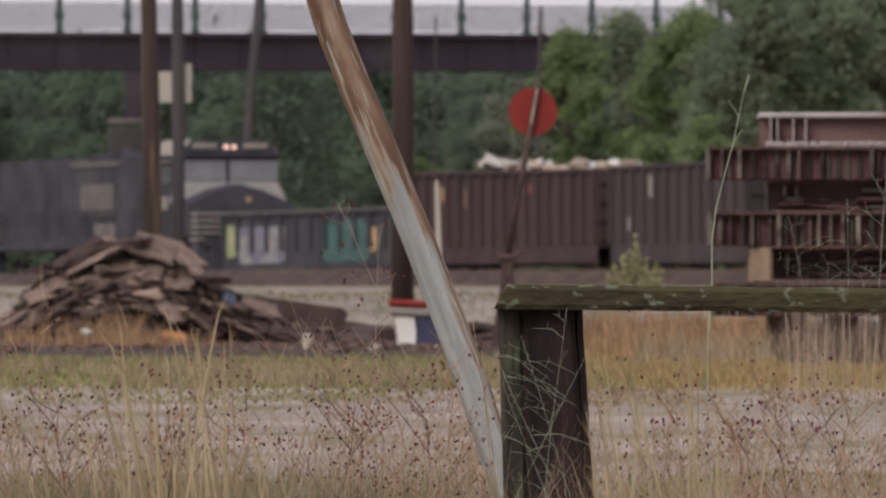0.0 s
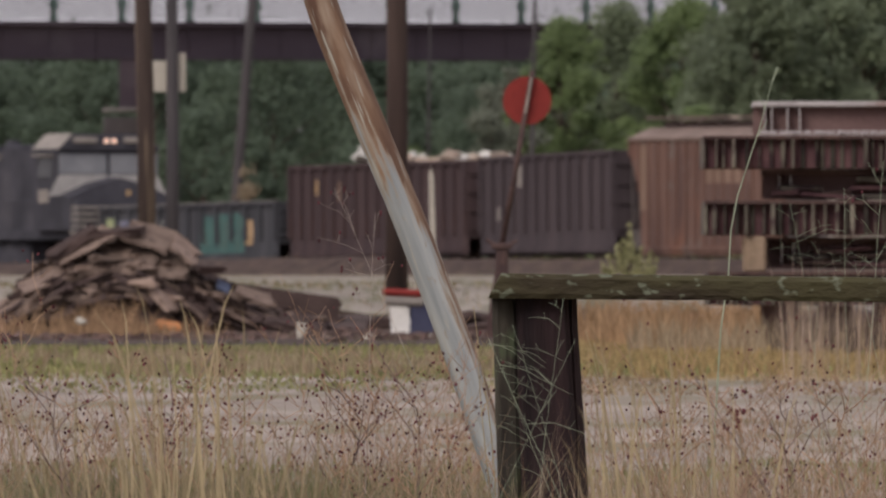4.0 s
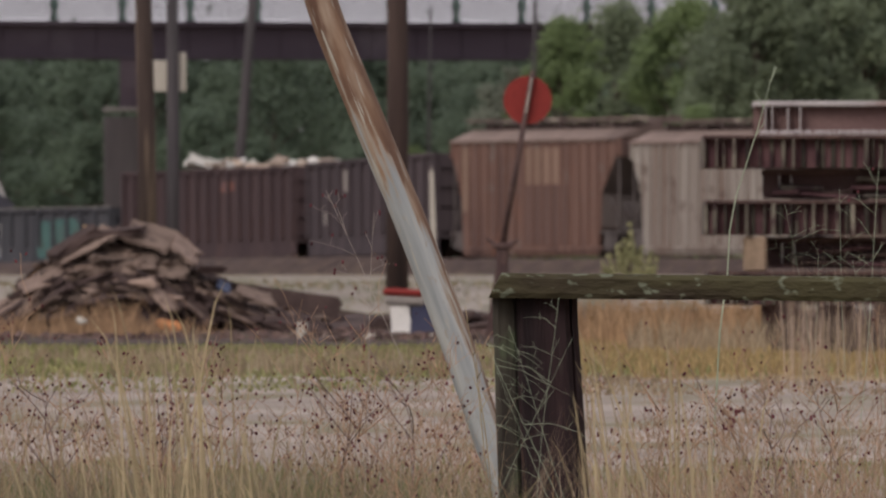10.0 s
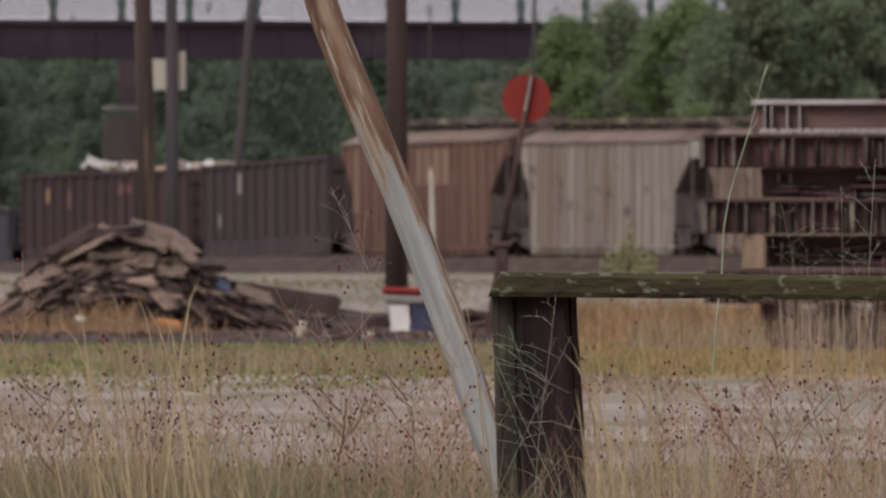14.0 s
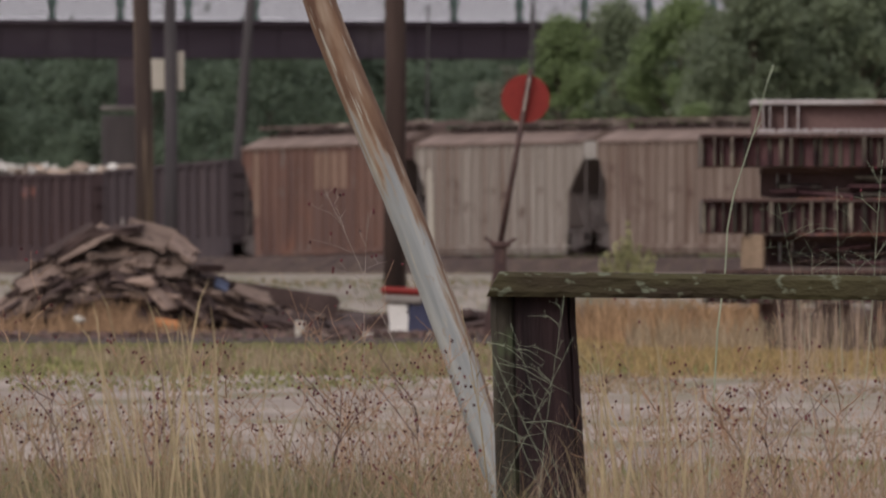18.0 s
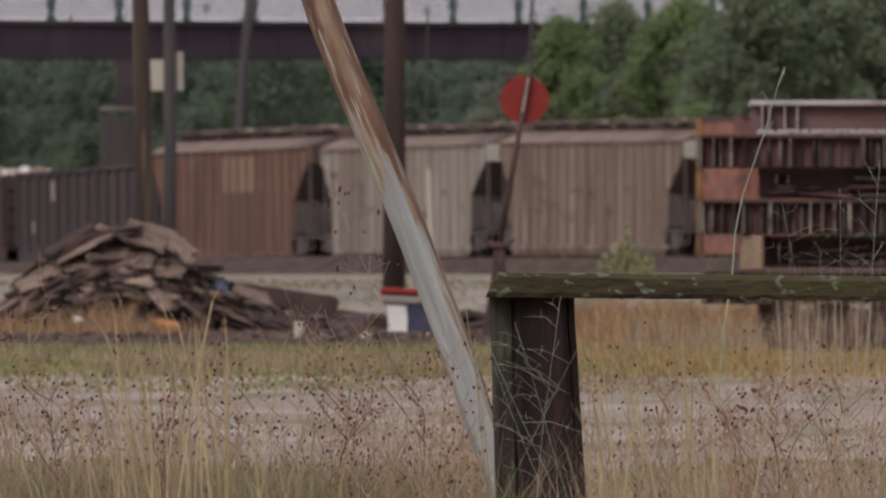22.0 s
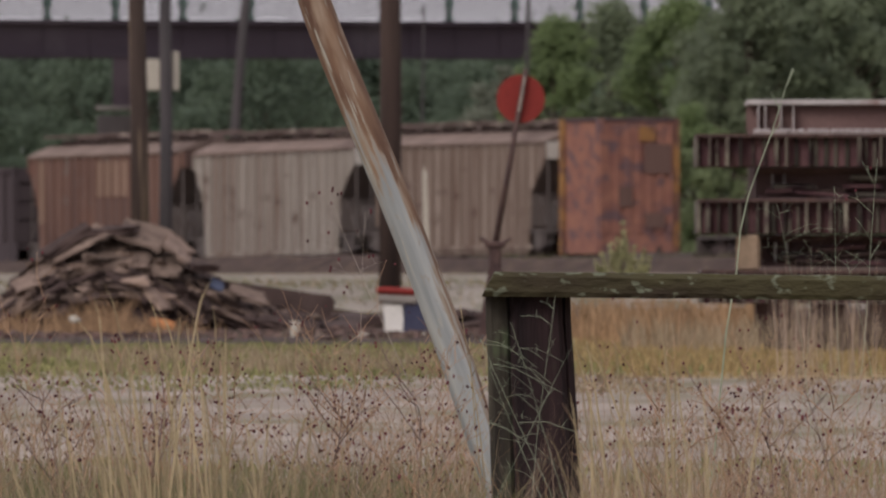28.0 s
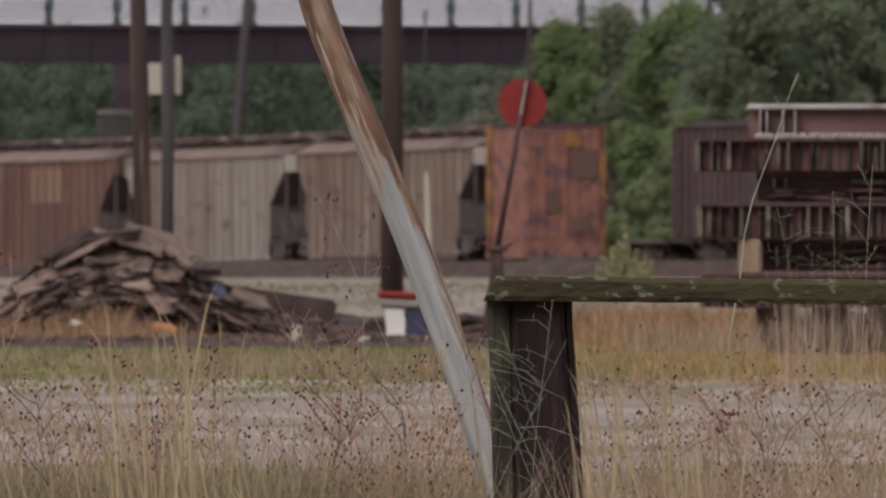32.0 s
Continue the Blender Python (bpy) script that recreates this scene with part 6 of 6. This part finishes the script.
def twiggy(u, v, d, slope, twigs, r, stem, seeds=0, label="tall pale weed with thin bare branches", bow=1.4):
    """A nearly bare weed that leans; twigs: the height where they leave, sideways and upward reach."""
    k, z = d / FAR, ground_z(d)
    low = (z - EYE) / k
    lean = slope * (v - low) / bow
    rr = random.Random(int(u * 3 + v))
    w = thing("weed", Matrix.Translation(((u - lean) * k, d, z)), label, "weed", "weeds on the near bank")
    H = EYE + v * k - z

    def along(f):
        return Vector((lean * k * abs(f) ** bow + 0.006 * math.sin(9 * f + u), 0.05 * f, H * f))

    bm = B()
    tube(bm, [along(f) for f in (-0.03, 0.3, 0.5, 0.62, 0.72, 0.8, 0.87, 0.94, 1.0)], r, r * 0.5, 5)
    tips = [along(1.0)]
    for at, du, dv in twigs:
        s = along((at - low) / (v - low))
        e = s + Vector((du * k, rr.uniform(-0.04, 0.04), dv * k))
        sag = Vector((0, 0, abs(du) * k * rr.uniform(0.04, 0.12)))
        tube(bm, [s, s.lerp(e, 0.35) + sag * rr.uniform(0.4, 1.8), s.lerp(e, 0.7) + sag * rr.uniform(0.2, 1.5), e], r * 0.6, r * 0.35, 4)
        tips.append(e)
        g = s.lerp(e, rr.uniform(0.45, 0.7)) + sag
        h = g + Vector((rr.uniform(-12, 12) * k, 0, rr.uniform(6, 18) * k))
        cyl(bm, g, h, r * 0.5, r * 0.3, 4)
        tips.append(h)
    part("stem", bm, stem, w)
    if seeds:
        bm = B()
        for i in range(seeds):
            t = rr.choice(tips) + Vector((rr.uniform(-6, 6), 0, rr.uniform(-7, 3))) * k
            bmesh.ops.create_icosphere(bm, subdivisions=1, radius=1.0, matrix=Matrix.Translation(t) @ Matrix.Diagonal((0.0032, 0.0032, 0.0046, 1)))
        tagged(part("seed_head", bm, M_SEED, w), kind="stuff")
    SWAY.append((w, rr.uniform(0.2, 0.45), rr.uniform(0, 6.3)))


# bare weeds: beside the pipe, before the post, before the stack, and a bowed straw low on the bank
twiggy(-203, 146, 52, -0.5, ((85, -56, 36), (115, 15, 24), (30, -82, 28), (65, -18, 52), (125, -16, 14), (-20, -60, 25)), 0.0010, M_TWIG, 12)
twiggy(-123, 104, 53, 0.05, ((70, 8, 34), (40, -12, 30), (0, 40, 14), (-60, -30, 22)), 0.0008, M_TWIG, 7)
twiggy(97, -172, 49, -0.4, ((-200, 50, -12), (-245, -30, 22), (-290, -46, 20), (-300, 42, 12), (-335, 72, -24), (-220, 22, 34), (-370, -60, 24)), 0.00062, M_PALE)
twiggy(118, -95, 50, -0.37, ((-125, -42, 12), (-160, -64, 32), (-215, -104, 44), (-250, 30, 40), (-290, -84, 36), (-140, 44, -22), (-340, -96, 40), (-190, 40, -30)), 0.00062, M_PALE)
twiggy(206, -45, 51, 0.1, ((-70, -24, 14), (-100, -56, 18), (-150, 14, 30), (-200, -40, 34)), 0.00062, M_PALE)
twiggy(240, -120, 49, 0.55, ((-160, -70, 24), (-200, -96, 44), (-250, -50, 40), (-300, -110, 30)), 0.00062, M_PALE)
twiggy(46, -62, 57, -0.14, ((-150, 14, 30), (-220, -12, 34)), 0.0021, M_STRAWLIGHT, 0, "pale dry straw beside the post", 2.0)
twiggy(60, -120, 57, -0.1, ((-190, 16, 30), (-250, 20, 34)), 0.0021, M_STRAWLIGHT, 0, "pale dry straw beside the post", 2.2)
twiggy(232, -105, 56, -0.32, ((-150, 18, -20), (-200, 26, -10)), 0.0021, M_STRAWLIGHT, 0, "bowed dry straw beside the post", 3.0)
twiggy(262, -126, 56, -0.26, ((-180, 22, -14),), 0.0021, M_STRAWLIGHT, 0, "bowed dry straw beside the post", 3.0)
twiggy(436, -165, 51, -0.62, ((-230, -20, 30), (-270, 34, 24), (-310, -26, 34)), 0.0017, M_SHADESTEM, 6, "dark leaning weed on the near bank", 1.1)
twiggy(640, -190, 50, -0.34, ((-250, 30, 34), (-300, -30, 36), (-340, 40, 30)), 0.0017, M_SHADESTEM, 6, "dark leaning weed on the near bank", 1.1)
twiggy(-712, -205, 51, -0.3, ((-240, 26, 40), (-280, -30, 46), (-320, 34, 50)), 0.0017, M_SHADESTEM, 8, "dark leaning weed on the near bank", 1.1)
twiggy(84, -120, 50, -0.42, ((-130, 96, -42), (-165, 130, -54), (-225, 60, -8), (-270, 140, -46)), 0.0008, M_PALE, 0, "tall pale weed with thin bare branches", 1.0)
twiggy(604, 118, 62, -0.17, ((90, -40, 18), (60, 62, 22), (42, -54, -6), (100, 26, 6), (10, -34, 20)), 0.0006, M_PALE)
twiggy(702, 148, 64, -0.05, ((112, 30, -26), (72, -92, -24), (40, 44, 30), (120, 16, 16), (10, -30, 24)), 0.0007, M_PALE)
twiggy(781, 196, 60, 0.1, ((150, -24, 44), (100, -42, 30), (52, -30, 42), (20, 20, 30), (4, -44, 30)), 0.0010, M_PALE, 3)
twiggy(660, 40, 63, 0.05, ((20, -40, 12), (2, 38, 20), (-6, 52, 4), (30, -14, 24)), 0.0005, M_PALE)
twiggy(730, 20, 61, -0.2, ((6, -30, 22), (-4, 30, 26), (12, 18, 8)), 0.0007, M_PALE)
twiggy(328, -12, 60, -0.1, ((-40, 26, 20), (-70, -16, 24), (-120, 20, 30)), 0.0008, M_STEM, 5)
twiggy(-305, -312, 58, -3.0, ((-325, 30, 8), (-350, -20, 16)), 0.0009, M_STRAWLIGHT, 0, "bowed dry straw leaning over the bank", 6.0)
twiggy(520, -95, 60, -0.3, ((-130, 20, 26), (-170, -18, 30), (-230, 26, 40)), 0.0008, M_STEM, 6)
twiggy(640, -130, 58, -0.35, ((-160, 24, 30), (-200, -26, 34), (-250, 30, 36), (-300, -20, 40)), 0.0009, M_STEM, 8)
twiggy(410, -160, 57, 0.2, ((-190, -24, 26), (-230, 26, 30), (-280, -30, 36)), 0.0008, M_STEM, 7)

# straw tufts
TUFTS = ((-540, -40, 42), (-500, -5, 44), (-478, -40, 43), (-455, -10, 45), (-400, -60, 45), (-372, -90, 43), (-600, -110, 43), (-250, -200, 41), (-655, -140, 40), (350, -130, 45), (395, -110, 46), (300, -190, 43), (470, -170, 44))
for u, v, d in TUFTS:
    rr = random.Random(u)
    z = ground_z(d)
    t = thing("grass_tuft", Matrix.Translation((u * d / FAR, d, z)), "tuft of tall straw-coloured dry grass", "grass", "straw tufts on the near bank")
    h = EYE + v * d / FAR - z
    vs, fs = [], []
    for i in range(11):
        hh = h * (1.02 - 0.5 * rr.random() ** 1.4)
        ex = rr.gauss(-0.05, 0.075)
        w = rr.uniform(0.0014, 0.0028)
        n = len(vs)
        r = rr.uniform(-0.045, 0.045)
        yy = rr.uniform(-0.05, 0.05)
        wav = rr.uniform(-0.004, 0.004)
        stations = (-0.02, 0.3, 0.5, 0.66, 0.79, 0.89, 0.96)
        for f in stations:
            cx = r + ex * max(0, f) ** 2.4 + wav * math.sin(f * 8 + r * 40)
            g = 0.65 + 0.5 * max(0, f) - 0.6 * max(0, f) ** 3
            vs += [(cx - w * g, yy, hh * f), (cx + w * g, yy, hh * f)]
        vs.append((r + ex * 1.1, yy, hh))
        for j in range(len(stations) - 1):
            q = n + 2 * j
            fs.append((q, q + 1, q + 3, q + 2))
        q = n + 2 * (len(stations) - 1)
        fs.append((q, q + 1, q + 2))
    tagged(part("straw", (vs, [], fs), M_STRAWLIGHT, t), kind="stuff")
    SWAY.append((t, rr.uniform(0.6, 1.1), rr.uniform(0, 6)))


def tall_stem():
    d = 70
    k = d / FAR
    z = ground_z(d)
    u0 = 470
    t = thing("tall_stem", Matrix.Translation((u0 * k, d, z)), "single tall pale green weed stem bending in the wind", "weed")
    bm = B()
    H = EYE + 365 * k - z
    def bent(f):
        return Vector((0.1 * f ** 4 * H + 0.008 * math.sin(f * 23), 0, H * f))

    tube(bm, [bent(f) for f in (0, 0.2, 0.4, 0.55, 0.65, 0.72, 0.78, 0.84, 0.89, 0.93, 0.97, 1)], 0.0029, 0.0010, 6)
    for f, sx in ((0.88, 0.03), (0.93, -0.03), (0.97, 0.02)):
        p = bent(f)
        cyl(bm, p, p + Vector((sx, 0, 0.05)), 0.0016, 0.001, 4)
    part("stem", bm, M_PALE, t)
    return t, u0 * k, d, z


STEM = tall_stem()


# ---- the sapling ----
def sapling():
    d = 330
    k = d / FAR
    z = ground_z(d)
    s = thing("sapling", Matrix.Translation((330 * k, d, z)), "small yellow-green pine sapling in the gravel", "sapling")
    bm = B()
    balls = []
    cyl(bm, (0, 0, 0), (0.01, 0, 0.75), 0.02, 0.008, 6)
    for e, base, h in ((0, 0.5, 0.92), (0.03, 0.45, 0.7), (-0.17, 0.3, 0.6), (-0.3, 0.2, 0.46), (0.16, 0.28, 0.58), (0.3, 0.2, 0.5), (0.38, 0.22, 0.42), (-0.09, 0.35, 0.68), (0.09, 0.2, 0.44), (-0.38, 0.16, 0.34), (-0.05, 0.15, 0.4)):
        tube(bm, [(0.01, 0, base * 0.6), (e * 0.8, 0.02, base), (e, 0, h)], 0.012, 0.005, 5)
        for j in range(4):
            f = j / 3
            balls.append((e * (0.8 + 0.2 * f), 0, base + (h - base) * f, 0.05 - 0.022 * f))
    part("trunk", bm, M_BARK, s)
    part("needles", leaves(balls, 1500, 0.034, 5, 1.3), M_PINE, s)


sapling()


# ---- what moves ----
def motions():
    steps = list(range(33))
    for car, front, back in CARS:
        walk(car, [(t, car_at(COURSE[t] + front, back)) for t in steps])
    ts = [i * 0.25 for i in range(129)]
    run = np.interp(ts, steps, COURSE)
    for o, x in WHEELS:
        walk(o, [(t, pose(x, 0, 0.47, 0, math.degrees((r - COURSE[0]) / 0.47), 0)) for t, r in zip(ts, run)])
    for ob, amp, ph in SWAY:
        m = ob.matrix_world.copy()
        rows = []
        for i in range(41):
            t = i * 0.8
            a = amp * (1.1 * math.sin(t * 1.15 + ph) + 0.7 * math.sin(t * 2.3 + 1.7 * ph) + 1.3 * math.sin(t * 0.31 + 0.4))
            rows.append((t, m @ pose(0, 0, 0, 0.4 * a, a, 0)))
        walk(ob, rows)
    stem, x, y, z = STEM
    rows = []
    for t, a in ((0, -2.2), (1, -1.4), (2, -0.2), (3, 0.7), (4.2, 1.2), (5.5, 1.5), (7, 0.5), (9, 1.0), (12, 0.5), (14, 0.2), (17, 0.5),
                 (19, 1.3), (22, 2.1), (24, 3.1), (26, 3.2), (28, 3.3), (30, 2.6), (32, 3.6)):
        rows.append((t, pose(x, y, z, 0, a, 0)))
    walk(stem, rows)


motions()
